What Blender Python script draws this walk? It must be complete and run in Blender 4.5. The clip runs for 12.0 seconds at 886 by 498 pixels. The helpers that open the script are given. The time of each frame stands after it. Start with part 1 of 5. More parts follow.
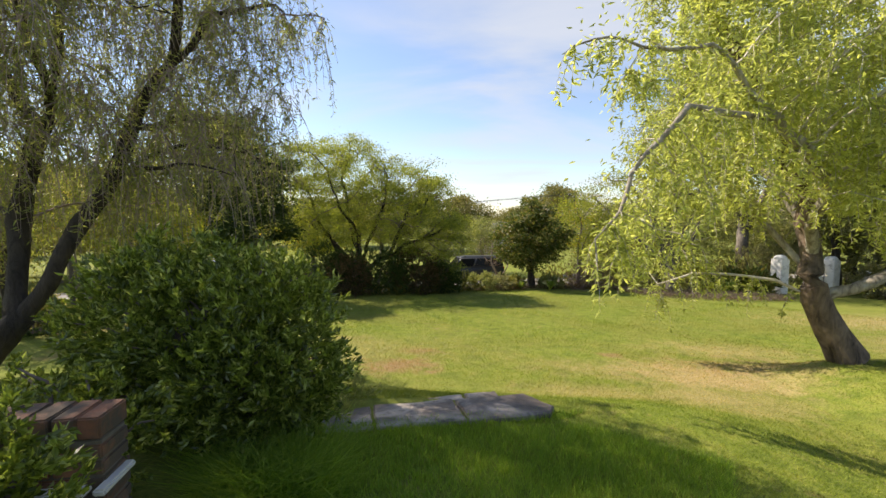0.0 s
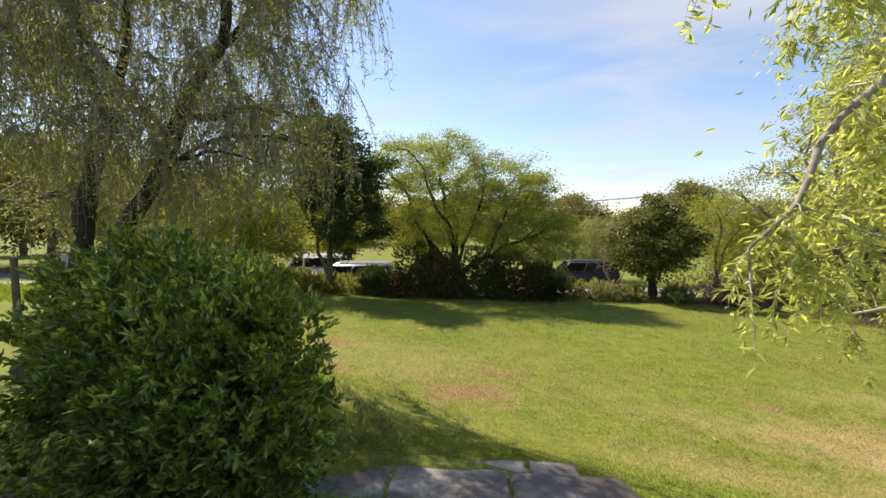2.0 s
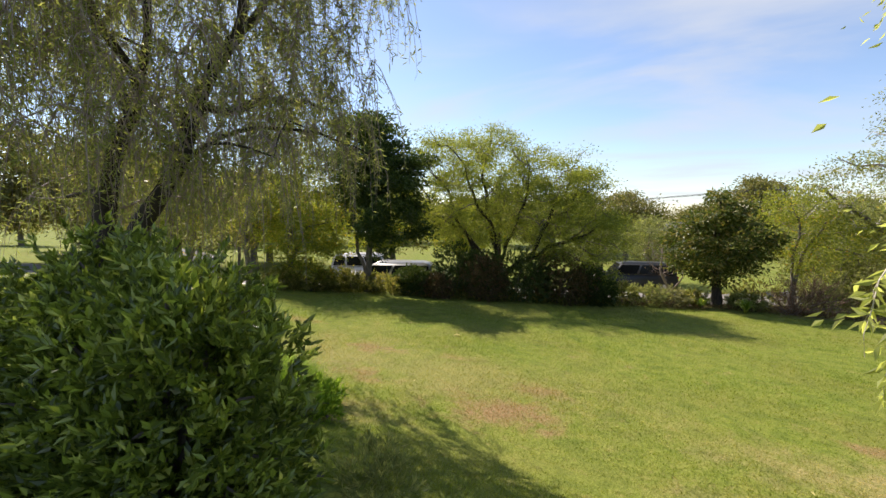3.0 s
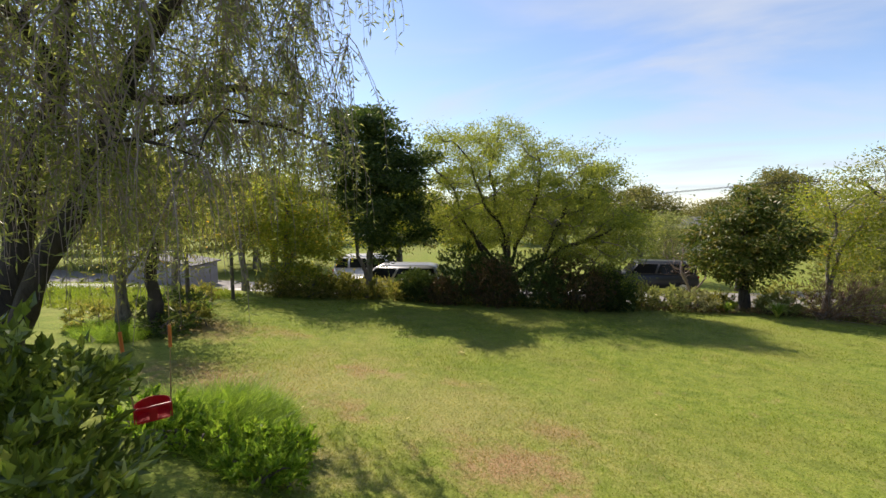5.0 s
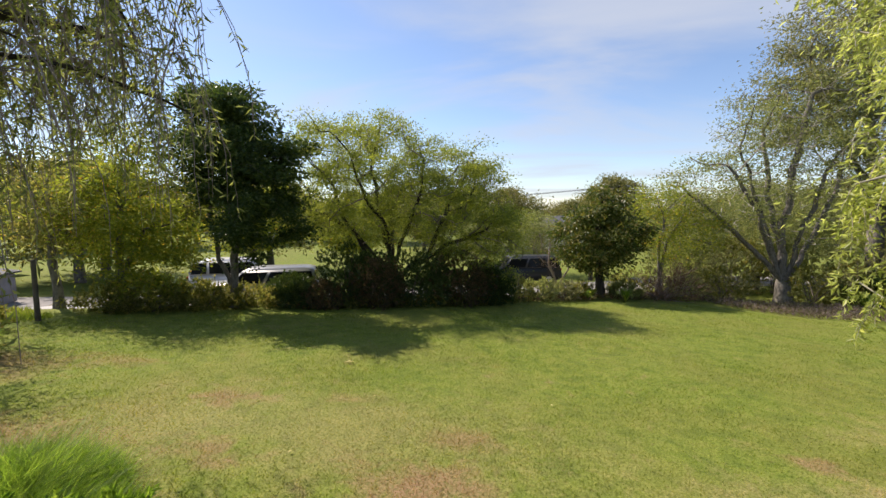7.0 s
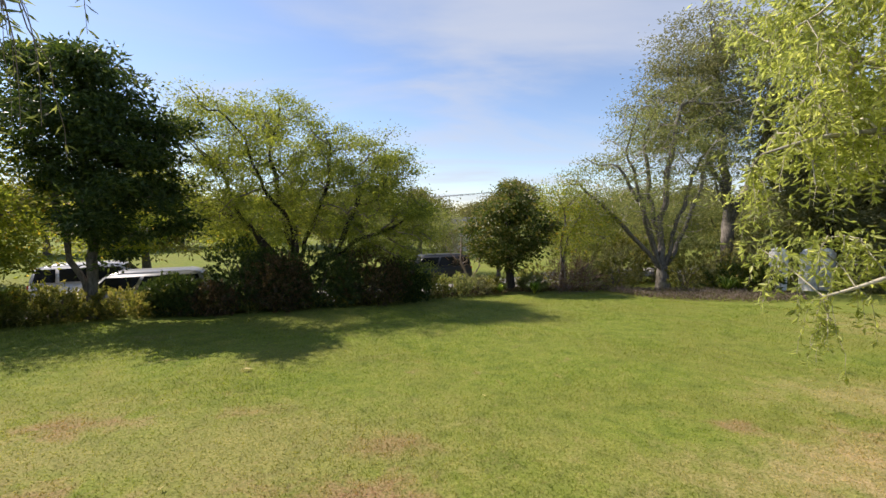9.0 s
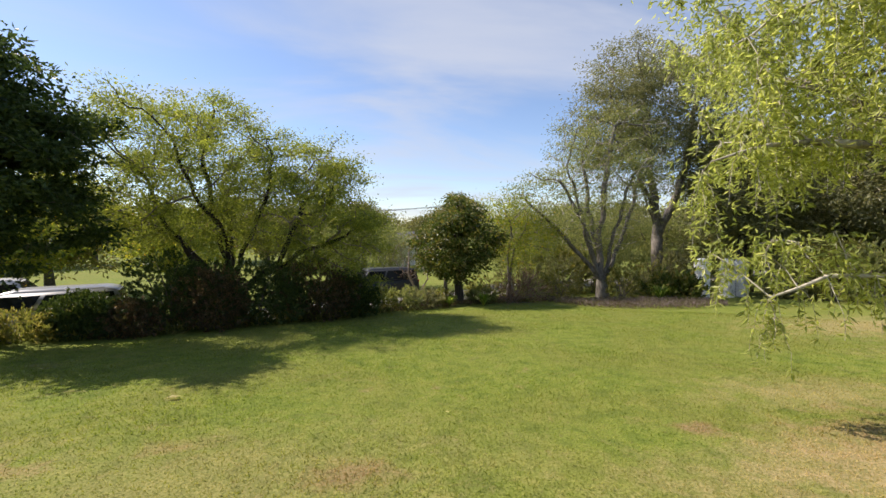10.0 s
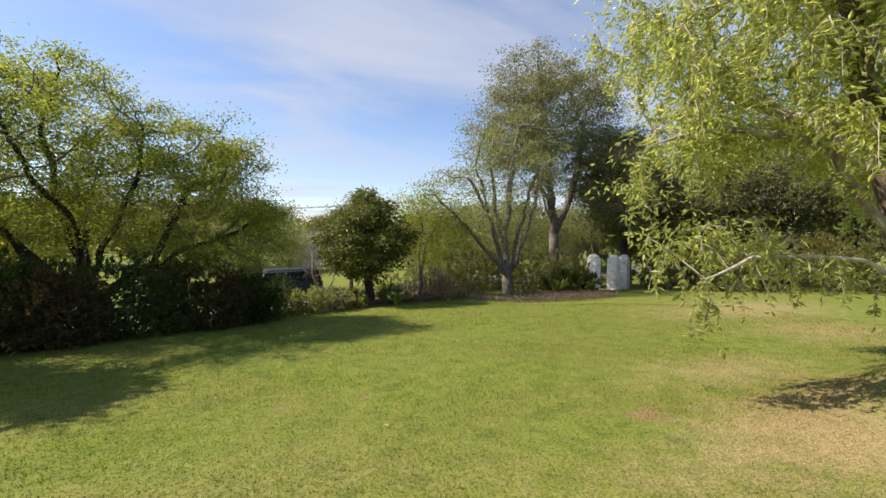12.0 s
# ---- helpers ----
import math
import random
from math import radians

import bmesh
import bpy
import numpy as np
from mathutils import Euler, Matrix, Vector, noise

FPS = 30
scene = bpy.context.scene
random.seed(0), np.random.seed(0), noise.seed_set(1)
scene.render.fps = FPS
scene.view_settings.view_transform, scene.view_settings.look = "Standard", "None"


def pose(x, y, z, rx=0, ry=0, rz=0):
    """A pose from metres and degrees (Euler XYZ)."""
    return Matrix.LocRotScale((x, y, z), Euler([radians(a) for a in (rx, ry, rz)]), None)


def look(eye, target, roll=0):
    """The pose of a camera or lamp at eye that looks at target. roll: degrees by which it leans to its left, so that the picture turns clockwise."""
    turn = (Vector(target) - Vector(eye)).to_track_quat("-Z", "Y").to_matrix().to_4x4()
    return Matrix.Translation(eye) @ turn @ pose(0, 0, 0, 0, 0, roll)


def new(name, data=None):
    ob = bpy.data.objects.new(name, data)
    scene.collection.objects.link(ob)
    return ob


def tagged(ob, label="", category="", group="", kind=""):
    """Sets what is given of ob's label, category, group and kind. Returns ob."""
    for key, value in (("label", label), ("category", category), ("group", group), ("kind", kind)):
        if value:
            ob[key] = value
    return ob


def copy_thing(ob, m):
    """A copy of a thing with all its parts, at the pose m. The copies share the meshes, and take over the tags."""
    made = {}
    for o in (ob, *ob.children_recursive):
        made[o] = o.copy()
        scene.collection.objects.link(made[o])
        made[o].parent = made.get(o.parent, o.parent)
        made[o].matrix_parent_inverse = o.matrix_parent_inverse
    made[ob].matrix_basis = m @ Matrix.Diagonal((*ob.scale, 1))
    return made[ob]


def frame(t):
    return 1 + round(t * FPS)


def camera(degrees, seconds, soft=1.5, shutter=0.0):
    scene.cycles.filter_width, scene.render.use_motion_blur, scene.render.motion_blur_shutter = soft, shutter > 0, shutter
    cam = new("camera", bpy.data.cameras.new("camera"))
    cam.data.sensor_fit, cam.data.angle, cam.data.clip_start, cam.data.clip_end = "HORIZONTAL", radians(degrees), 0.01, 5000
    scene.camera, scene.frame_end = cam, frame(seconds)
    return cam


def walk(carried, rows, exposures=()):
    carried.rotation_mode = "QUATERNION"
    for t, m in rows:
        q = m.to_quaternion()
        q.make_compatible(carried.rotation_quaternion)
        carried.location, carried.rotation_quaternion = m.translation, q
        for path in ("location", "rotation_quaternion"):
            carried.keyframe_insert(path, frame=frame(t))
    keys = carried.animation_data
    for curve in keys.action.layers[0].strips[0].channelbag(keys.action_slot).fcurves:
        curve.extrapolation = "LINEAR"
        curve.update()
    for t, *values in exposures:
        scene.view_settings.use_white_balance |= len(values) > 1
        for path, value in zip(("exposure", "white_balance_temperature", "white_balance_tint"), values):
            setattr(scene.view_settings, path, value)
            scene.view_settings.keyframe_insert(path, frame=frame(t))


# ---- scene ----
cam = camera(94.5, 12.0)
# seconds, x, y, z, heading, tilt, roll
ROWS = [
    (0.0, 0.240, 0.431, 2.034, 2.33, -4.41, 0.03),
    (0.5, 0.400, 0.707, 2.058, 6.87, -4.50, 0.00),
    (1.0, 0.468, 1.039, 2.036, 10.68, -4.47, 0.04),
    (1.5, 0.507, 1.361, 2.025, 14.09, -4.39, 0.31),
    (2.0, 0.602, 1.731, 1.994, 17.79, -4.42, 0.37),
    (2.5, 0.582, 2.061, 1.982, 21.50, -4.44, 0.55),
    (4.5, 0.366, 3.114, 2.103, 26.61, -4.97, -0.35),
    (5.0, 0.289, 3.337, 2.133, 25.50, -5.12, -0.28),
    (5.5, 0.168, 3.497, 2.113, 21.34, -5.05, -0.14),
    (6.0, 0.062, 3.619, 2.098, 16.78, -5.04, -0.16),
    (6.5, -0.012, 3.745, 2.102, 12.27, -5.18, -0.07),
    (7.0, -0.079, 3.865, 2.008, 8.58, -5.13, -0.22),
    (9.0, -0.310, 4.472, 1.620, -4.31, -4.55, -0.28),
    (9.5, -0.425, 4.643, 1.552, -9.02, -3.14, -0.12),
    (10.0, -0.476, 4.800, 1.493, -12.18, -2.49, -0.17),
    (10.5, -0.496, 5.016, 1.410, -14.69, -2.26, -0.07),
    (11.0, -0.574, 5.218, 1.328, -18.31, -2.18, -0.09),
    (11.5, -0.658, 5.407, 1.300, -22.55, -2.18, -0.06),
    (12.0, -0.689, 5.604, 1.275, -25.95, -2.27, 0.01),
]
TONE = [(0.0, 0.82, 7050, 16), (2.5, 0.74, 6800, 16), (5.0, 0.70, 6650, 16), (7.0, 0.57, 6550, 17), (12.0, 0.60, 6550, 18)]
walk(cam, [(t, pose(x, y, z, 90 + tilt, 0, yaw) @ pose(0, 0, 0, 0, 0, roll)) for t, x, y, z, yaw, tilt, roll in ROWS], TONE)

# ---- light ----
SUN_EL, SUN_AZ = radians(46), radians(-62)
TO_SUN = Vector((math.sin(SUN_AZ) * math.cos(SUN_EL), math.cos(SUN_AZ) * math.cos(SUN_EL), math.sin(SUN_EL)))
sun = new("sun", bpy.data.lights.new("sun", "SUN"))
sun.data.energy, sun.data.angle, sun.data.color = 4.9, radians(0.55), (1.0, 0.92, 0.78)
sun.matrix_world = look(TO_SUN * 60, (0, 0, 0))

world = bpy.data.worlds.new("sky")
scene.world = world
world.use_nodes = True
wt = world.node_tree
wt.nodes.clear()


def wnode(kind, **values):
    n = wt.nodes.new(kind)
    for k, v in values.items():
        n.inputs[k].default_value = v
    return n


sky = wt.nodes.new("ShaderNodeTexSky")
sky.sky_type, sky.sun_disc, sky.sun_elevation, sky.sun_rotation = "NISHITA", False, SUN_EL, SUN_AZ
sky.air_density, sky.dust_density, sky.ozone_density = 1.0, 0.25, 3.0
coord = wt.nodes.new("ShaderNodeTexCoord")
sep = wt.nodes.new("ShaderNodeSeparateXYZ")
wt.links.new(coord.outputs["Generated"], sep.inputs[0])
lift = wt.nodes.new("ShaderNodeMath")
lift.operation, lift.inputs[1].default_value = "ADD", 0.12
wt.links.new(sep.outputs["Z"], lift.inputs[0])
lift2 = wt.nodes.new("ShaderNodeMath")
lift2.operation, lift2.inputs[1].default_value = "MAXIMUM", 0.05
wt.links.new(lift.outputs[0], lift2.inputs[0])
plane = wt.nodes.new("ShaderNodeVectorMath")
plane.operation = "DIVIDE"
wt.links.new(coord.outputs["Generated"], plane.inputs[0])
wt.links.new(lift2.outputs[0], plane.inputs[1])
stretch = wt.nodes.new("ShaderNodeMapping")
stretch.inputs["Rotation"].default_value = (0, 0, radians(-24))
stretch.inputs["Scale"].default_value = (0.40, 0.85, 0.0)
stretch.inputs["Location"].default_value = (0.3, 1.4, 0.0)
wt.links.new(plane.outputs[0], stretch.inputs["Vector"])
wisps = wnode("ShaderNodeTexNoise", Scale=1.25, Detail=7.0, Roughness=0.52, Distortion=0.6)
wt.links.new(stretch.outputs[0], wisps.inputs["Vector"])
cover = wt.nodes.new("ShaderNodeMapRange")
cover.interpolation_type = "SMOOTHSTEP"
cover.inputs["From Min"].default_value, cover.inputs["From Max"].default_value = 0.40, 0.73
cover.inputs["To Min"].default_value, cover.inputs["To Max"].default_value = 0.03, 0.78
wt.links.new(wisps.outputs["Fac"], cover.inputs["Value"])
cloud = wt.nodes.new("ShaderNodeMix")
cloud.data_type = "RGBA"
wt.links.new(cover.outputs[0], cloud.inputs["Factor"])
wt.links.new(sky.outputs[0], cloud.inputs["A"])
cloud.inputs["B"].default_value = (3.65, 4.05, 4.5, 1)
backing = wnode("ShaderNodeBackground", Strength=0.118)
wt.links.new(cloud.outputs["Result"], backing.inputs["Color"])
outw = wt.nodes.new("ShaderNodeOutputWorld")
wt.links.new(backing.outputs[0], outw.inputs["Surface"])

# ---- materials ----


class Mat:
    """A node material with short ways to add nodes."""

    def __init__(self, name):
        self.m = bpy.data.materials.new(name)
        self.m.use_nodes = True
        self.t = self.m.node_tree
        self.bsdf = self.t.nodes["Principled BSDF"]
        self.out = self.t.nodes["Material Output"]

    def node(self, kind, operation="", data_type="", blend_type=""):
        n = self.t.nodes.new(kind)
        if operation:
            n.operation = operation
        if data_type:
            n.data_type = data_type
        if blend_type:
            n.blend_type = blend_type
        return n

    def link(self, a, b):
        self.t.links.new(a, b)

    def noise(self, scale, detail=4.0, rough=0.6, distort=0.0, vector=None):
        n = self.node("ShaderNodeTexNoise")
        n.inputs["Scale"].default_value, n.inputs["Detail"].default_value = scale, detail
        n.inputs["Roughness"].default_value, n.inputs["Distortion"].default_value = rough, distort
        self.link(vector if vector else self.pos(), n.inputs["Vector"])
        return n.outputs["Fac"]

    def pos(self):
        g = self.node("ShaderNodeNewGeometry")
        return g.outputs["Position"]

    def ramp(self, fac, stops):
        r = self.node("ShaderNodeValToRGB")
        while len(r.color_ramp.elements) < len(stops):
            r.color_ramp.elements.new(0.5)
        for e, (p, c) in zip(r.color_ramp.elements, stops):
            e.position, e.color = p, (*c, 1) if len(c) == 3 else c
        self.link(fac, r.inputs["Fac"])
        return r.outputs["Color"]

    def mix(self, fac, a, b, how="MIX"):
        n = self.node("ShaderNodeMix", data_type="RGBA", blend_type=how)
        for sock, v in (("Factor", fac), ("A", a), ("B", b)):
            if isinstance(v, (int, float)):
                n.inputs[sock].default_value = v
            elif isinstance(v, tuple):
                n.inputs[sock].default_value = (*v, 1)
            else:
                self.link(v, n.inputs[sock])
        return n.outputs["Result"]

    def math(self, op, a, b=0.0):
        n = self.node("ShaderNodeMath", operation=op)
        for i, v in enumerate((a, b)):
            if isinstance(v, (int, float)):
                n.inputs[i].default_value = v
            else:
                self.link(v, n.inputs[i])
        return n.outputs[0]

    def bump(self, height, strength=0.4, distance=0.02):
        b = self.node("ShaderNodeBump")
        b.inputs["Strength"].default_value, b.inputs["Distance"].default_value = strength, distance
        self.link(height, b.inputs["Height"])
        self.link(b.outputs[0], self.bsdf.inputs["Normal"])

    def colour(self, c):
        if isinstance(c, tuple):
            self.bsdf.inputs["Base Color"].default_value = (*c, 1)
        else:
            self.link(c, self.bsdf.inputs["Base Color"])

    def rough(self, r, metal=0.0):
        self.bsdf.inputs["Roughness"].default_value = r
        self.bsdf.inputs["Metallic"].default_value = metal


def leaf_mat(name, stops, gloss=0.5, thin=0.4, lit=1.6, spec=0.4):
    """Leaves: each one its own shade, with light shining through."""
    m = Mat(name)
    thin, lit = min(0.6, thin + 0.12), lit * 1.3
    g = m.node("ShaderNodeNewGeometry")
    col = m.ramp(g.outputs["Random Per Island"], stops)
    big = m.noise(0.9, 2.0)
    col = m.mix(m.math("MULTIPLY", big, 0.2), col, tuple(0.6 * c for c in stops[0][1]), "MIX")
    m.colour(col)
    m.rough(gloss)
    m.bsdf.inputs["Specular IOR Level"].default_value = spec
    tr = m.node("ShaderNodeBsdfTranslucent")
    warm = m.mix(1.0, col, (lit * 1.06, lit * 1.05, lit * 0.6), "MULTIPLY")
    m.link(warm, tr.inputs["Color"])
    mx = m.node("ShaderNodeMixShader")
    mx.inputs[0].default_value = thin
    m.link(m.bsdf.outputs[0], mx.inputs[1])
    m.link(tr.outputs[0], mx.inputs[2])
    m.link(mx.outputs[0], m.out.inputs["Surface"])
    return m.m


def bark_mat(name, dark, light, scale=9.0, bump=0.9):
    m = Mat(name)
    mp = m.node("ShaderNodeMapping")
    mp.inputs["Scale"].default_value = (1, 1, 0.28)
    m.link(m.pos(), mp.inputs["Vector"])
    ridges = m.noise(scale, 7.0, 0.68, 0.6, mp.outputs[0])
    blotch = m.noise(2.3, 3.0)
    col = m.ramp(ridges, [(0.34, dark), (0.5, tuple(0.5 * (a + b) for a, b in zip(dark, light))), (0.68, light)])
    col = m.mix(m.ramp(blotch, [(0.5, (0, 0, 0)), (0.72, (0.55, 0.55, 0.55))]), col, tuple(min(0.5, 1.5 * c) for c in light))
    m.colour(col)
    m.rough(0.9)
    m.bump(ridges, bump, 0.05)
    return m.m


def plain_mat(name, colour, rough=0.6, metal=0.0, vary=0.25, scale=14.0, bump=0.15):
    m = Mat(name)
    n = m.noise(scale, 5.0)
    n2 = m.noise(scale * 0.15, 3.0)
    both = m.math("MULTIPLY", m.math("ADD", n, n2), 0.5)
    m.colour(m.ramp(both, [(0.3, tuple(c * (1 - vary) for c in colour)), (0.7, tuple(min(1, c * (1 + vary)) for c in colour))]))
    m.rough(rough, metal)
    if bump:
        m.bump(n, bump, 0.01)
    return m.m


# worn places of the lawn: centre, half sizes, strength of wear
DRY = [(4.3, 7.6, 2.6, 0.75, 0.75), (6.1, 9.4, 1.9, 0.8, 0.6), (4.5, 7.5, 1.9, 1.0, 0.95), (4.0, 6.3, 1.3, 0.7, 0.6), (14.8, 13.9, 4.2, 2.2, 0.75), (2.1, 6.2, 1.2, 0.5, 0.55),
       (11.9, 10.3, 2.4, 1.3, 0.6), (-1.7, 8.3, 2.6, 1.3, 0.32), (-3.9, 8.2, 1.6, 1.4, 0.4), (-3.2, 6.3, 1.3, 0.6, 0.6)]
BARE = [(-0.9, 7.3, 0.75, 0.55, 1.0), (-4.0, 8.9, 0.6, 0.3, 0.85), (-3.2, 7.6, 0.5, 0.3, 0.7), (-5.6, 7.3, 1.4, 0.5, 0.85), (-6.9, 10.0, 0.8, 0.35, 0.6),
        (3.3, 8.6, 0.3, 0.2, 0.8), (-8.6, 9.3, 1.5, 0.8, 0.8), (5.9, 8.1, 1.5, 0.6, 0.55), (-0.5, 8.35, 0.4, 0.25, 0.7), (-2.2, 9.2, 0.35, 0.2, 0.5)]


def lawn_colour(m):
    """Green turf that fades to straw and bare soil where it is worn."""
    p = m.pos()
    fine = m.noise(38.0, 4.0, 0.7, 0.0, p)
    mid = m.noise(3.2, 5.0, 0.65, 0.4, p)
    wide = m.noise(0.35, 3.0, 0.55, 0.6, p)
    col = m.ramp(mid, [(0.3, (0.105, 0.145, 0.024)), (0.5, (0.18, 0.225, 0.036)), (0.72, (0.265, 0.275, 0.062))])
    col = m.mix(m.ramp(wide, [(0.42, (0, 0, 0)), (0.66, (0.55, 0.55, 0.55))]), col, (0.23, 0.215, 0.06))

    def worn(places, noise_amount):
        total = None
        edge = m.noise(2.6, 6.0, 0.7, 0.5, p)
        for x, y, rx, ry, s in places:
            v = m.node("ShaderNodeVectorMath", operation="SUBTRACT")
            m.link(p, v.inputs[0])
            v.inputs[1].default_value = (x, y, 0)
            d = m.node("ShaderNodeVectorMath", operation="MULTIPLY")
            m.link(v.outputs[0], d.inputs[0])
            d.inputs[1].default_value = (1 / rx, 1 / ry, 0)
            ln = m.node("ShaderNodeVectorMath", operation="LENGTH")
            m.link(d.outputs[0], ln.inputs[0])
            f = m.math("SUBTRACT", 1.25, ln.outputs["Value"])
            f = m.math("ADD", f, m.math("MULTIPLY", m.math("SUBTRACT", edge, 0.5), noise_amount))
            c = m.node("ShaderNodeClamp")
            m.link(f, c.inputs["Value"])
            f = m.math("MULTIPLY", c.outputs[0], s)
            total = f if total is None else m.math("MAXIMUM", total, f)
        return total

    col = m.mix(worn(DRY, 2.6), col, (0.43, 0.32, 0.17))
    col = m.mix(worn(BARE, 3.4), col, (0.30, 0.19, 0.105))
    specks = m.ramp(m.noise(9.0, 3.0, 0.6, 0.0, p), [(0.6, (0, 0, 0)), (0.72, (0.4, 0.4, 0.4))])
    col = m.mix(specks, col, (0.28, 0.21, 0.10))
    scuffs = m.ramp(m.noise(1.7, 7.0, 0.72, 0.8, p), [(0.58, (0, 0, 0)), (0.70, (0.55, 0.55, 0.55))])
    col = m.mix(scuffs, col, (0.32, 0.235, 0.12))
    return col, fine


lawn = Mat("lawn")
turf, fine = lawn_colour(lawn)
lawn.colour(lawn.mix(lawn.ramp(fine, [(0.35, (0.75, 0.75, 0.75)), (0.6, (0.0, 0.0, 0.0))]), turf, (0.075, 0.10, 0.014)))
lawn.rough(0.95)
lawn.bsdf.inputs["Specular IOR Level"].default_value = 0.15
lawn.bump(fine, 0.6, 0.02)
M_LAWN = lawn.m

blade = Mat("grass_blades")
turf, fine = lawn_colour(blade)
gi = blade.node("ShaderNodeNewGeometry")
shade = blade.ramp(gi.outputs["Random Per Island"], [(0.0, (0.85, 0.88, 0.8)), (0.6, (1.08, 1.06, 1.0)), (1.0, (1.4, 1.3, 1.2))])
turf = blade.mix(1.0, turf, shade, "MULTIPLY")
blade.colour(turf)
blade.rough(0.6)
blade.bsdf.inputs["Specular IOR Level"].default_value = 0.25
tr = blade.node("ShaderNodeBsdfTranslucent")
blade.link(blade.mix(1.0, turf, (1.5, 1.7, 0.7), "MULTIPLY"), tr.inputs["Color"])
mx = blade.node("ShaderNodeMixShader")
mx.inputs[0].default_value = 0.4
blade.link(blade.bsdf.outputs[0], mx.inputs[1])
blade.link(tr.outputs[0], mx.inputs[2])
blade.link(mx.outputs[0], blade.out.inputs["Surface"])
M_BLADE = blade.m

M_LUSH = leaf_mat("lush_grass", [(0, (0.1, 0.17, 0.022)), (0.6, (0.17, 0.265, 0.032)), (1, (0.28, 0.35, 0.065))], 0.55, 0.45)
M_PEPPER = leaf_mat("pepper_leaf", [(0, (0.1, 0.118, 0.05)), (0.55, (0.16, 0.18, 0.07)), (0.88, (0.235, 0.25, 0.09)), (1, (0.34, 0.34, 0.16))], 0.38, 0.46, 1.6, 0.5)
M_LIME = leaf_mat("lime_leaf", [(0, (0.19, 0.215, 0.075)), (0.5, (0.3, 0.33, 0.115)), (0.9, (0.42, 0.44, 0.16)), (1, (0.54, 0.54, 0.26))], 0.42, 0.46, 1.6, 0.45)
M_BUSH = leaf_mat("glossy_leaf", [(0, (0.07, 0.095, 0.02)), (0.5, (0.13, 0.175, 0.034)), (0.85, (0.25, 0.31, 0.055)), (1, (0.42, 0.45, 0.15))], 0.24, 0.32, 1.5, 0.7)
M_JAC = leaf_mat("fern_leaf", [(0, (0.11, 0.14, 0.034)), (0.6, (0.18, 0.21, 0.04)), (1, (0.31, 0.32, 0.06))], 0.5, 0.44, 1.5)
M_FIG = leaf_mat("dark_leaf", [(0, (0.034, 0.061, 0.017)), (0.7, (0.064, 0.098, 0.025)), (1, (0.139, 0.170, 0.043))], 0.42, 0.18, 1.3, 0.28)
M_MAG = leaf_mat("leathery_leaf", [(0, (0.054, 0.077, 0.018)), (0.6, (0.098, 0.131, 0.025)), (1, (0.249, 0.199, 0.063))], 0.42, 0.2, 1.3, 0.28)
M_YEL = leaf_mat("yellowing_leaf", [(0, (0.12, 0.155, 0.028)), (0.6, (0.21, 0.24, 0.035)), (0.96, (0.32, 0.31, 0.05)), (1, (0.5, 0.28, 0.04))], 0.5, 0.5, 1.5)
M_GREY = leaf_mat("grey_leaf", [(0, (0.132, 0.156, 0.060)), (0.6, (0.216, 0.240, 0.096)), (1, (0.360, 0.348, 0.156))], 0.55, 0.4, 1.3)
M_OLIVE = leaf_mat("olive_leaf", [(0, (0.115, 0.125, 0.062)), (0.6, (0.19, 0.195, 0.1)), (1, (0.31, 0.285, 0.16))], 0.5, 0.36, 1.3)
M_HEDGE = leaf_mat("shrub_leaf", [(0, (0.098, 0.107, 0.028)), (0.6, (0.165, 0.175, 0.045)), (1, (0.349, 0.288, 0.108))], 0.45, 0.4, 1.4)
M_RUST = leaf_mat("rusty_leaf", [(0, (0.055, 0.062, 0.024)), (0.5, (0.103, 0.083, 0.040)), (1, (0.275, 0.152, 0.092))], 0.5, 0.25, 1.2)
M_FAR = leaf_mat("distant_leaf", [(0, (0.109, 0.120, 0.041)), (0.6, (0.181, 0.179, 0.062)), (1, (0.290, 0.240, 0.104))], 0.6, 0.3, 1.2)
M_MAUVE = leaf_mat("mauve_cover", [(0, (0.10, 0.09, 0.05)), (0.5, (0.2, 0.15, 0.13)), (0.8, (0.27, 0.2, 0.21)), (1, (0.18, 0.2, 0.06))], 0.6, 0.25, 1.1)
M_STRAP = leaf_mat("strap_leaf", [(0, (0.099, 0.166, 0.023)), (0.6, (0.199, 0.282, 0.040)), (1, (0.426, 0.435, 0.115))], 0.35, 0.35, 1.5)
M_DRYTWIG = leaf_mat("dry_brush", [(0, (0.12, 0.07, 0.05)), (0.6, (0.22, 0.13, 0.1)), (1, (0.36, 0.24, 0.18))], 0.8, 0.1, 1.0)
M_BARK = bark_mat("rough_bark", (0.035, 0.024, 0.018), (0.19, 0.14, 0.10))
M_BARKD = bark_mat("dark_bark", (0.014, 0.011, 0.008), (0.06, 0.047, 0.036))
M_BARKG = bark_mat("grey_bark", (0.055, 0.046, 0.038), (0.22, 0.195, 0.165), 16.0, 0.5)
M_PALEBARK = bark_mat("pale_bark", (0.12, 0.10, 0.08), (0.40, 0.36, 0.30), 14.0, 0.5)
M_TWIG = plain_mat("pale_twig", (0.44, 0.40, 0.32), 0.8)
M_TWIGD = plain_mat("brown_twig", (0.15, 0.12, 0.10), 0.85)
M_TWIGG = plain_mat("grey_twig", (0.36, 0.33, 0.29), 0.85)
M_TWIGM = plain_mat("mauve_twig", (0.26, 0.20, 0.18), 0.85)
M_STONE = Mat("flagstone")
_n = M_STONE.noise(7.0, 8.0, 0.7)
_b = M_STONE.noise(1.6, 4.0, 0.6, 0.6)
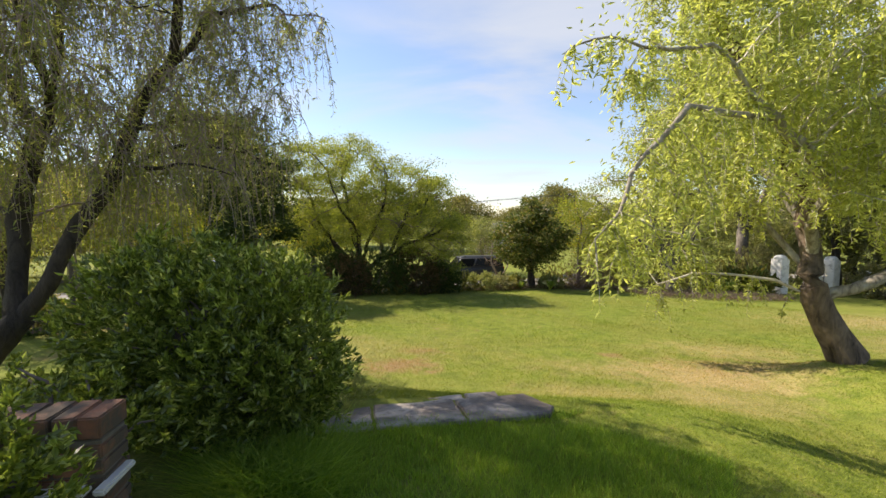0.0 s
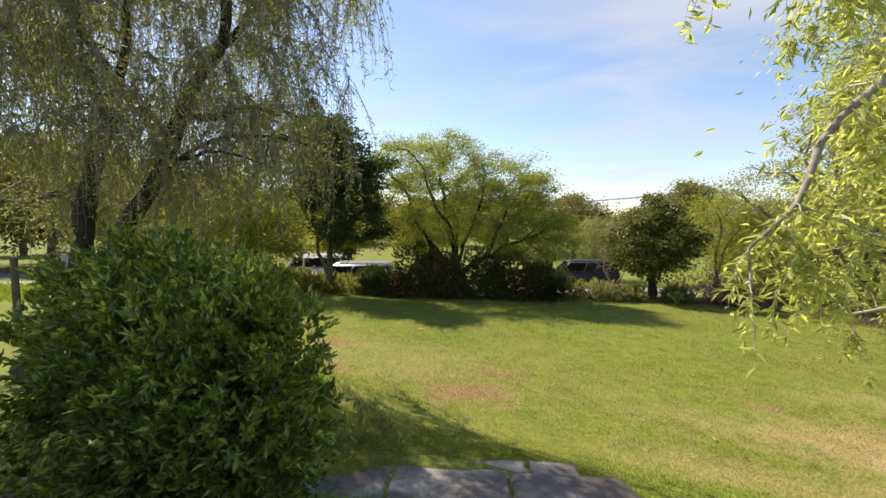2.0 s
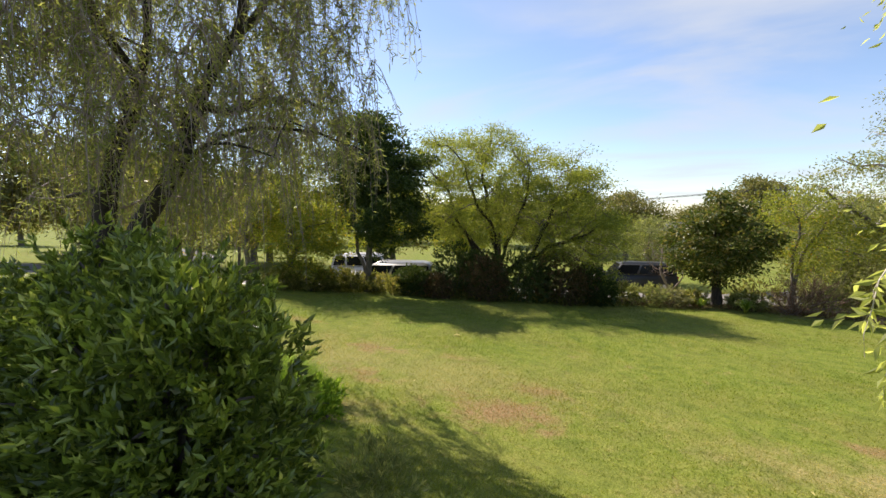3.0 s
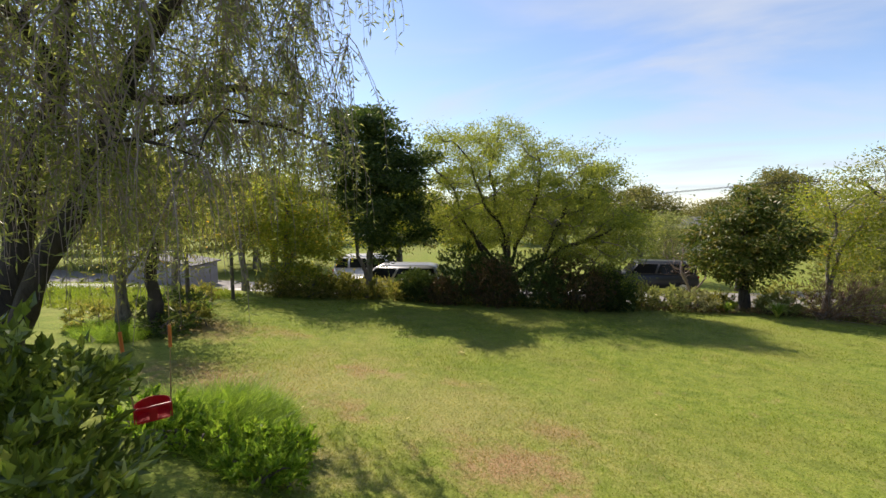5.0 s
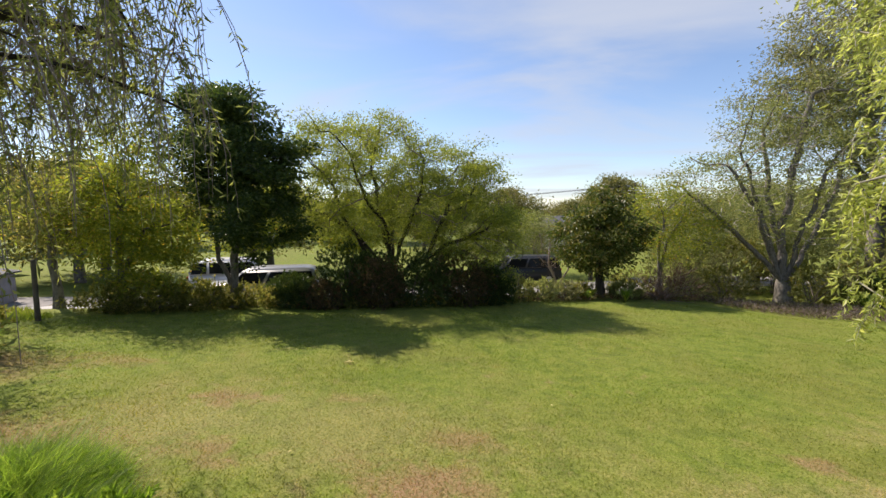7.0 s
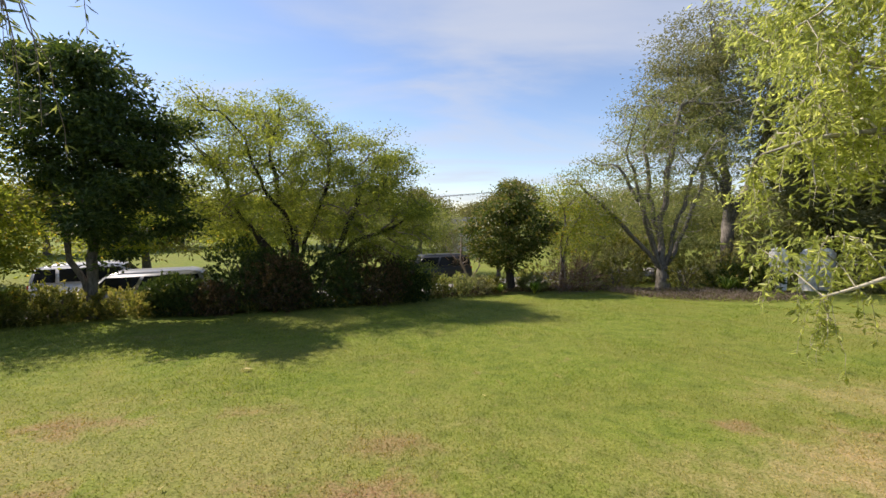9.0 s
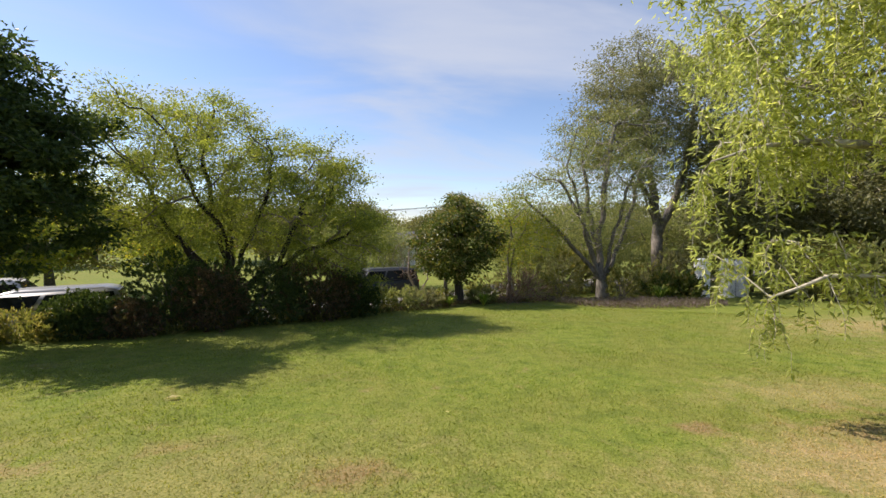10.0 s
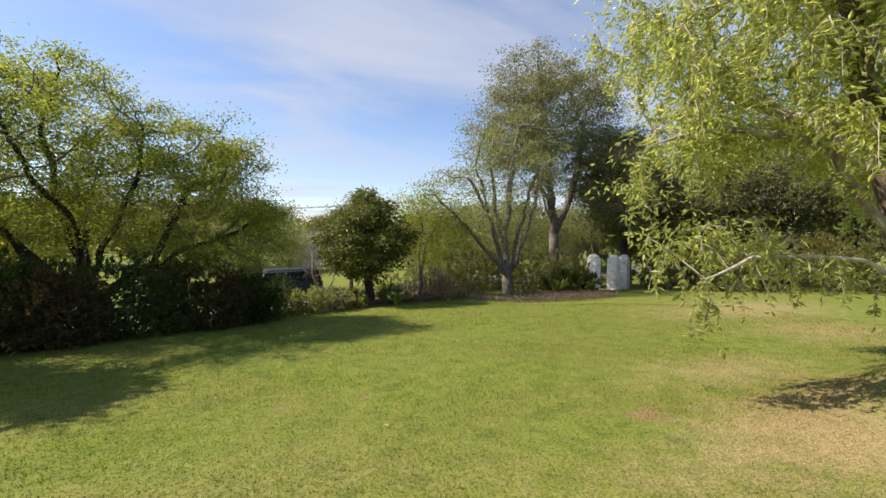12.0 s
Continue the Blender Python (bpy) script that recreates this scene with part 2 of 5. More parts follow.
_c = M_STONE.ramp(_b, [(0.34, (0.11, 0.09, 0.078)), (0.5, (0.19, 0.16, 0.14)), (0.62, (0.40, 0.35, 0.30))])
_c = M_STONE.mix(M_STONE.ramp(_n, [(0.5, (0, 0, 0)), (0.66, (0.8, 0.8, 0.8))]), _c, (0.085, 0.078, 0.07))
M_STONE.colour(_c)
M_STONE.rough(0.92)
M_STONE.bump(_n, 0.7, 0.03)
M_STONE = M_STONE.m
M_ROAD = plain_mat("asphalt", (0.22, 0.205, 0.19), 0.92, 0, 0.2, 3.0, 0.3)
M_GRAVEL = plain_mat("pale_drive", (0.42, 0.40, 0.37), 0.9, 0, 0.15, 5.0, 0.2)

# ---- the lie of the land ----


def smooth(a, b, v):
    t = np.clip((v - a) / (b - a), 0, 1)
    return t * t * (3 - 2 * t)


def ground_z(x, y):
    """Height of the ground: a lawn that falls away from a low terrace, level beyond the road."""
    x, y = np.asarray(x, float), np.asarray(y, float)
    yy = np.where(y > 24, 24 + 8 * np.tanh((y - 24) / 8), y)
    yy = np.where(yy < -6, -6, yy)
    xx = 26 * np.tanh(x / 26)
    z = -0.0263 * xx - 0.0743 * yy
    z = z + 0.42 * smooth(6.5, 4.5, y) * smooth(5.0, 2.2, x)
    z = z + 0.40 * smooth(8.6, 7.3, y) * smooth(5.2, 6.8, x)
    z = z + 0.035 * np.sin(x * 0.9 + 0.4 * y) * np.sin(y * 0.7) * smooth(5, 9, np.abs(y) + 0.2 * np.abs(x))
    past = -0.483 * (x + 11.3) + 0.875 * (y - 13.1)
    z = z - 0.45 * smooth(0.9, 3.6, past) * smooth(11, 5, x)
    far = np.hypot(x, y - 10)
    return z + 3.0 * smooth(60, 220, far)


def gz(x, y):
    return float(ground_z(x, y))


# ---- mesh helpers ----


def mesh_np(name, verts, faces, mat, parent=None, smooth_faces=False):
    """One mesh object from arrays; all faces have the same number of corners."""
    verts, faces = np.asarray(verts, np.float32), np.asarray(faces, np.int32)
    me = bpy.data.meshes.new(name)
    k = faces.shape[1]
    me.vertices.add(len(verts))
    me.vertices.foreach_set("co", verts.ravel())
    me.loops.add(faces.size)
    me.loops.foreach_set("vertex_index", faces.ravel())
    me.polygons.add(len(faces))
    me.polygons.foreach_set("loop_start", np.arange(0, faces.size, k, dtype=np.int32))
    me.polygons.foreach_set("use_smooth", np.full(len(faces), smooth_faces))
    me.materials.append(mat)
    me.update(calc_edges=True)
    ob = new(name, me)
    if parent:
        ob.parent = parent
    return ob


def part(name, bm, mat, parent=None, label="", smooth_faces=False):
    me = bpy.data.meshes.new(name)
    bm.to_mesh(me)
    bm.free()
    me.materials.append(mat)
    if smooth_faces:
        me.polygons.foreach_set("use_smooth", np.full(len(me.polygons), True))
    ob = new(name, me)
    if parent:
        ob.parent = parent
    return tagged(ob, label)


def thing(name, x, y, z, label, category, group="", rz=0.0):
    ob = new(name)
    ob.empty_display_size = 0.1
    ob.matrix_world = pose(x, y, z, 0, 0, rz)
    return tagged(ob, label, category, group)


def box(bm, cx, cy, cz, sx, sy, sz, bevel=0.0, rot=None):
    m = Matrix.Translation((cx, cy, cz)) @ (rot if rot else Matrix()) @ Matrix.Diagonal((sx, sy, sz, 1))
    made = bmesh.ops.create_cube(bm, size=1, matrix=m)
    if bevel:
        edges = list({e for v in made["verts"] for e in v.link_edges})
        bmesh.ops.bevel(bm, geom=edges, offset=bevel, segments=2, affect="EDGES", clamp_overlap=True)
    return made


def cyl(bm, a, b, r1, r2=None, n=12):
    a, b = Vector(a), Vector(b)
    m = Matrix.Translation((a + b) / 2) @ (b - a).to_track_quat("Z", "Y").to_matrix().to_4x4()
    bmesh.ops.create_cone(bm, cap_ends=True, segments=n, radius1=r1, radius2=r1 if r2 is None else r2, depth=(b - a).length, matrix=m)


def tubes(paths, radii, sides):
    """Tubes along many polylines of one length: paths (S, K, 3), radii (S, K)."""
    paths, radii = np.asarray(paths, float), np.asarray(radii, float)
    s, k, _ = paths.shape
    tan = np.gradient(paths, axis=1)
    tan /= np.linalg.norm(tan, axis=2, keepdims=True) + 1e-9
    ref = np.where(np.abs(tan[:, :1, 2:3]) > 0.9, np.array([[[1.0, 0, 0]]]), np.array([[[0, 0, 1.0]]]))
    u = np.cross(tan, np.broadcast_to(ref, tan.shape))
    u /= np.linalg.norm(u, axis=2, keepdims=True) + 1e-9
    v = np.cross(tan, u)
    ang = np.arange(sides) * 2 * np.pi / sides
    ring = u[:, :, None] * np.cos(ang)[None, None, :, None] + v[:, :, None] * np.sin(ang)[None, None, :, None]
    verts = (paths[:, :, None] + ring * radii[:, :, None, None]).reshape(-1, 3)
    i = np.arange(s)[:, None, None] * k * sides
    j = np.arange(k - 1)[None, :, None] * sides
    c = np.arange(sides)[None, None, :]
    n = (c + 1) % sides
    quads = np.stack([i + j + c, i + j + n, i + j + sides + n, i + j + sides + c], axis=-1).reshape(-1, 4)
    return verts, quads


def leaf_quads(pos, axis, length, width, rng, fold=0.25):
    """A folded, pointed leaf at each place."""
    n = len(pos)
    axis = axis / (np.linalg.norm(axis, axis=1, keepdims=True) + 1e-9)
    side = np.cross(axis, rng.normal(size=(n, 3)))
    side /= np.linalg.norm(side, axis=1, keepdims=True) + 1e-9
    up = np.cross(side, axis)
    length = np.broadcast_to(length, n)[:, None] * rng.uniform(0.7, 1.25, (n, 1))
    width = np.broadcast_to(width, n)[:, None] * rng.uniform(0.75, 1.2, (n, 1))
    mid = pos + axis * length * 0.45
    v = np.stack([pos, mid + side * width * 0.5 + up * width * fold, pos + axis * length - up * length * 0.08, mid - side * width * 0.5 + up * width * fold], axis=1)
    return v.reshape(-1, 3), np.arange(4 * n).reshape(-1, 4)


def unit(v):
    return v / (np.linalg.norm(v, axis=-1, keepdims=True) + 1e-9)


def in_blobs(rng, n, blobs, hollow=0.0, lumps=0.25):
    """Places inside lumpy ellipsoids (cx, cy, cz, rx, ry, rz), thinner towards their middles."""
    b = np.array(blobs, float)
    vol = b[:, 3] * b[:, 4] * b[:, 5]
    pick = rng.choice(len(b), n, p=vol / vol.sum())
    d = unit(rng.normal(size=(n, 3)))
    r = (hollow ** 3 + (1 - hollow ** 3) * rng.random(n)) ** (1 / 3)
    wob = 1 + lumps * (np.sin(d[:, 0] * 5 + pick * 1.7) * np.sin(d[:, 1] * 6 + pick) * np.cos(d[:, 2] * 5 + 2 * pick)
                       + 0.5 * np.sin(d[:, 0] * 11 + 3 * pick) * np.sin(d[:, 2] * 12 + pick) * np.cos(d[:, 1] * 10))
    return b[pick, :3] + d * b[pick, 3:] * (r * wob)[:, None], d


def grow(trunks, goals, step, reach=9.0, kill=1.6, rounds=70):
    """Branches that grow towards the goals: nodes and each one's parent."""
    nodes, parent = [], []
    for line in trunks:
        start = -1
        if nodes and line[0] is not None:
            start = int(np.argmin(np.linalg.norm(np.array(nodes) - np.array(line[0]), axis=1)))
        prev = start
        pts = [np.array(p, float) for p in line]
        if prev == -1:
            nodes.append(pts[0])
            parent.append(-1)
            prev = 0
        for a, b in zip(pts, pts[1:]):
            n = max(1, int(round(np.linalg.norm(b - a) / step)))
            for i in range(1, n + 1):
                at = a + (b - a) * i / n
                bend = noise.noise_vector(Vector(at) * 1.3) * 0.16
                nodes.append(at + np.array(bend) * min(1.0, len(nodes) / 6))
                parent.append(prev)
                prev = len(nodes) - 1
    nodes, parent = np.array(nodes), list(parent)
    goals = np.array(goals)
    near = np.full(len(goals), np.inf)
    who = np.zeros(len(goals), int)
    fresh = 0
    for _ in range(rounds):
        d = np.linalg.norm(goals[:, None] - nodes[None, fresh:], axis=2)
        best = d.argmin(1)
        dist = d[np.arange(len(goals)), best]
        better = dist < near
        near = np.where(better, dist, near)
        who = np.where(better, best + fresh, who)
        keep = near > kill * step
        goals, near, who = goals[keep], near[keep], who[keep]
        if not len(goals):
            break
        fresh = len(nodes)
        act = near < reach
        if not act.any():
            break
        pull = np.zeros((len(nodes), 3))
        np.add.at(pull, who[act], unit(goals[act] - nodes[who[act]]))
        src = np.unique(who[act])
        way = unit(unit(pull[src]) + 0.15 * np.random.normal(size=(len(src), 3)))
        fresh_nodes = nodes[src] + way * step
        nodes = np.vstack([nodes, fresh_nodes])
        parent += list(src)
        if len(nodes) > 6000:
            break
    return nodes, np.array(parent)


def branches(nodes, parent, tip, power=2.3, cap=9.0):
    """Polylines with radii, thickest first."""
    n = len(nodes)
    kids = [[] for _ in range(n)]
    for i, p in enumerate(parent):
        if p >= 0:
            kids[p].append(i)
    weight = np.zeros(n)
    for i in range(n - 1, -1, -1):
        weight[i] = sum(weight[k] for k in kids[i]) if kids[i] else tip ** power
    rad = np.minimum(weight ** (1 / power), cap)
    lines, todo = [], [(i, -1) for i in range(n) if parent[i] < 0]
    while todo:
        i, origin = todo.pop()
        line, rr = ([nodes[origin]], [rad[i]]) if origin >= 0 else ([], [])
        while True:
            line.append(nodes[i])
            rr.append(rad[i])
            if not kids[i]:
                break
            ks = sorted(kids[i], key=lambda k: -rad[k])
            todo += [(k, i) for k in ks[1:]]
            i = ks[0]
        lines.append((np.array(line), np.array(rr)))
    lines.sort(key=lambda l: -l[1][0])
    return lines, [i for i in range(n) if not kids[i]], rad


def wood(owner, lines, mat, twig_mat, limb_count=5, flare=1.5, limb_mat=None):
    """Trunk and main limbs as parts of their own, the rest joined as twigs."""
    vs, qs, off = [], [], 0
    for i, (pts, r) in enumerate(lines):
        if len(pts) < 2:
            continue
        big = i <= limb_count
        if i == 0:
            r = r.copy()
            m = min(4, len(r))
            r[:m] *= np.linspace(flare, 1, m)
        v, q = tubes(pts[None], r[None], 14 if i == 0 else 9 if big else 5 if r[0] > 0.02 else 3)
        if big:
            nrm = np.array([noise.noise(Vector(p) * 2.7) for p in v])
            c = np.repeat(pts, len(v) // len(pts), axis=0)
            v = c + (v - c) * (1 + 0.28 * nrm[:, None])
            mesh_np("trunk" if i == 0 else "limb", v - np.array(owner.location), q, mat if i == 0 else limb_mat, owner, True)
        else:
            vs.append(v)
            qs.append(q + off)
            off += len(v)
    if vs:
        tagged(mesh_np("twigs", np.vstack(vs) - np.array(owner.location), np.vstack(qs), twig_mat, owner, True), kind="stuff")


def crown(owner, pos, axis, length, width, mat, rng, name="crown", label=""):
    v, q = leaf_quads(pos, axis, length, width, rng)
    return tagged(mesh_np(name, v - np.array(owner.location), q, mat, owner), label, kind="stuff")


def tree(name, x, y, trunks, blobs, label, mats, seed, goals=500, leaves=20000, size=(0.1, 0.05), step=0.3, tip=0.006, clump=0.3, group="",
         limbs=5, hollow=0.35, droop=0.2, cap=9.0, hang=0, hang_len=(0.6, 1.5), hang_leaf=22, lumps=0.25, flare=1.5, power=2.3, base=0.0, sprays=0, topmost=0.0):
    """A tree: trunk lines and crown ellipsoids are given as heights above its foot."""
    rng = np.random.default_rng(seed)
    np.random.seed(seed)
    z = gz(x, y)
    owner = thing(name, x, y, z - 0.05, label, "tree", group)
    lines = [[(px, py, pz + z) for px, py, pz in line] for line in trunks]
    bl = [(cx, cy, cz + z, rx, ry, rz) for cx, cy, cz, rx, ry, rz in blobs]
    goal, _ = in_blobs(rng, goals, bl, hollow, lumps)
    goal = goal[goal[:, 2] > z + 0.35]
    nodes, parent = grow(lines, goal, step)
    ways, tips, rad = branches(nodes, parent, tip, power, cap)
    if base:
        top = ways[0][1][0]
        ways = [(p, tip + np.maximum(r - tip, 0) * (base - tip) / (top - tip)) for p, r in ways]
    wood(owner, ways, mats[0], mats[1], limbs, flare, mats[3] if len(mats) > 3 else mats[0])
    bearing = np.array([i for i in range(len(nodes)) if rad[i] < 3.2 * tip])
    if not len(bearing):
        bearing = np.array(tips)
    if topmost:
        share = (nodes[bearing, 2] - nodes[bearing, 2].min()) / np.ptp(nodes[bearing, 2])
        bearing = bearing[rng.random(len(bearing)) < share ** topmost]
    if leaves:
        pick = rng.choice(bearing, leaves)
        off = rng.normal(size=(leaves, 3)) * clump
        if sprays:
            heart = nodes[rng.choice(bearing, sprays)] + rng.normal(size=(sprays, 3)) * clump * 0.6
            which = rng.integers(0, sprays, leaves)
            off *= rng.uniform(0.5, 1.4, sprays)[which][:, None] * np.array([1, 1, 0.42])
            pos = heart[which] + off
        else:
            pos = nodes[pick] + off
        axis = unit(off) + rng.normal(size=(leaves, 3)) * 0.6 - np.array([0, 0, droop])
        crown(owner, pos, axis, size[0], size[1], mats[2], rng)
    if hang:
        pick = rng.choice(bearing, hang)
        k = 7
        ln = rng.uniform(*hang_len, hang)
        ax = unit(rng.normal(size=(hang, 3)) * np.array([1, 1, 0.2]))
        t = np.linspace(0, 1, k)
        path = nodes[pick][:, None] + ax[:, None] * (0.28 * ln[:, None] * np.sin(t * 1.6)[None])[:, :, None]
        path = path + np.cumsum(rng.normal(size=(hang, k, 3)) * 0.012, axis=1)
        path[:, :, 2] -= (ln[:, None] * t[None] ** 1.35) * 0.9
        low = ground_z(path[:, -1, 0], path[:, -1, 1]) + 0.4
        okay = path[:, -1, 2] > low
        path, ln = path[okay], ln[okay]
        v, q = tubes(path, np.broadcast_to(np.linspace(0.005, 0.0016, k), path.shape[:2]), 3)
        tagged(mesh_np("hanging_twigs", v - np.array(owner.location), q, mats[1], owner), kind="stuff")
        s = len(path)
        tt = rng.random((s, hang_leaf)) ** 0.8 * (k - 1.001)
        i0 = tt.astype(int)
        f = (tt - i0)[:, :, None]
        rows = np.arange(s)[:, None]
        pos = (path[rows, i0] * (1 - f) + path[rows, i0 + 1] * f).reshape(-1, 3)
        axis = rng.normal(size=(len(pos), 3)) * np.array([1, 1, 0.5]) + np.array([0, 0, -0.75])
        crown(owner, pos, axis, size[0], size[1], mats[2], rng, "hanging_leaves")
    return owner


def shrub(name, x, y, blobs, label, mat, seed, leaves=6000, size=(0.08, 0.035), category="shrub", group="", stems=14, twig=None, up=0.3, lumps=0.22, z0=None, shell=0.55):
    """A shrub: leaves over lumpy mounds, on stems that fan out from its foot."""
    rng = np.random.default_rng(seed)
    z = gz(x, y) if z0 is None else z0
    owner = thing(name, x, y, z - 0.03, label, category, group)
    bl = [(x + cx, y + cy, z + cz, rx, ry, rz) for cx, cy, cz, rx, ry, rz in blobs]
    per = 16
    root, d = in_blobs(rng, leaves // per, bl, shell, lumps)
    way = unit(d + rng.normal(size=d.shape) * 0.45 + np.array([0, 0, up]))
    reach = rng.uniform(0.9, 2.8, (len(root), 1, 1)) * size[0]
    along = rng.random((len(root), per, 1)) ** 0.7
    pos = (root[:, None] + way[:, None] * along * reach + rng.normal(size=(len(root), per, 3)) * size[0] * 0.16).reshape(-1, 3)
    d = np.repeat(way, per, axis=0)
    keep = pos[:, 2] > ground_z(pos[:, 0], pos[:, 1]) + 0.02
    pos, d = pos[keep], d[keep]
    axis = d + rng.normal(size=pos.shape) * 0.6 + np.array([0, 0, 0.3 * up])
    crown(owner, pos, axis, size[0], size[1], mat, rng, "foliage")
    if stems:
        k = 6
        ends = pos[rng.choice(len(pos), stems)]
        a = np.array([x, y, z - 0.02]) + rng.normal(size=(stems, 3)) * np.array([0.08, 0.08, 0])
        t = np.linspace(0, 1, k)[None, :, None]
        path = a[:, None] * (1 - t) + ends[:, None] * t
        path[:, :, 2] += 0.25 * np.sin(np.linspace(0, np.pi, k))[None] * (ends[:, 2] - z)[:, None]
        path += rng.normal(size=path.shape) * 0.02 * np.sin(np.linspace(0, np.pi, k))[None, :, None]
        v, q = tubes(path, np.broadcast_to(np.linspace(0.022, 0.005, k), path.shape[:2]), 5)
        tagged(mesh_np("stems", v - np.array(owner.location), q, twig if twig else M_TWIGD, owner, True), kind="stuff")
    return owner


def blades(name, pos, height, width, mat, rng, parent=None, lean=0.45):
    """Grass: one bent blade of two triangles' width at each place."""
    n = len(pos)
    a = rng.random(n) * 2 * np.pi
    side = np.stack([np.cos(a), np.sin(a), np.zeros(n)], 1)
    h = np.broadcast_to(height, n)[:, None] * rng.uniform(0.5, 1.3, (n, 1))
    tilt = rng.normal(size=(n, 3)) * np.array([lean, lean, 0])
    tip = pos + (np.array([0, 0, 1.0]) + tilt) * h
    w = np.broadcast_to(width, n)[:, None]
    v = np.stack([pos - side * w / 2, pos + side * w / 2, tip], axis=1).reshape(-1, 3)
    return mesh_np(name, v, np.arange(3 * n).reshape(-1, 3), mat, parent)


# ---- ground, road ----


def build_ground():
    a = np.concatenate([[-900, -500, -300, -180, -110, -70, -50], np.arange(-40, -14, 2), np.arange(-14, 16, 0.3), np.arange(16, 42, 2), [50, 70, 110, 180, 300, 500, 900]])
    b = np.concatenate([[-900, -500, -250, -120, -60, -30, -15], np.arange(-8, 26, 0.3), np.arange(26, 60, 2.5), [64, 70, 80, 95, 110, 130, 160, 200, 300, 500, 900]])
    gx, gy = np.meshgrid(a, b, indexing="ij")
    v = np.stack([gx.ravel(), gy.ravel(), ground_z(gx.ravel(), gy.ravel())], 1)
    na, nb = len(a), len(b)
    i, j = np.meshgrid(np.arange(na - 1), np.arange(nb - 1), indexing="ij")
    i, j = i.ravel(), j.ravel()
    q = np.stack([i * nb + j, (i + 1) * nb + j, (i + 1) * nb + j + 1, i * nb + j + 1], 1)
    ob = mesh_np("ground", v, q, M_LAWN, None, True)
    tagged(ob, "sunlit mown lawn with straw-coloured and bare patches", "lawn", "", "structure")


def build_strip(name, line, width, mat, label, category, lift=0.03):
    p = np.array(line, float)
    s = np.linspace(0, len(p) - 1, 140)
    fx = np.interp(s, np.arange(len(p)), p[:, 0])
    fy = np.interp(s, np.arange(len(p)), p[:, 1])
    ker = np.ones(21) / 21
    fx = np.convolve(np.pad(fx, 10, mode="edge"), ker, "valid")
    fy = np.convolve(np.pad(fy, 10, mode="edge"), ker, "valid")
    t = unit(np.stack([np.gradient(fx), np.gradient(fy)], 1))
    nrm = np.stack([-t[:, 1], t[:, 0]], 1)
    cols = np.linspace(-0.5, 0.5, 7) * width
    x = fx[:, None] + nrm[:, :1] * cols[None]
    y = fy[:, None] + nrm[:, 1:] * cols[None]
    z = ground_z(x, y) + lift
    z[:, 0] -= lift + 0.06
    z[:, -1] -= lift + 0.06
    v = np.stack([x.ravel(), y.ravel(), z.ravel()], 1)
    i, j = np.meshgrid(np.arange(139), np.arange(6), indexing="ij")
    i, j = i.ravel(), j.ravel()
    q = np.stack([i * 7 + j, i * 7 + j + 1, (i + 1) * 7 + j + 1, (i + 1) * 7 + j], 1)
    tagged(mesh_np(name, v, q, mat, None, True), label, category, "", "structure")


build_ground()
build_strip("road", [(-70, 4), (-40, 10), (-22, 13.5), (-14, 17), (-7, 20.5), (0, 28), (9, 32), (24, 36), (60, 42)], 6.0, M_ROAD, "worn grey asphalt road behind the hedge", "road")
build_strip("driveway", [(-40, 3), (-24, 7.6), (-18, 10.4), (-15.6, 13.0), (-14.6, 16.5)], 2.0, M_GRAVEL, "pale concrete driveway beside the paddock", "driveway", 0.05)

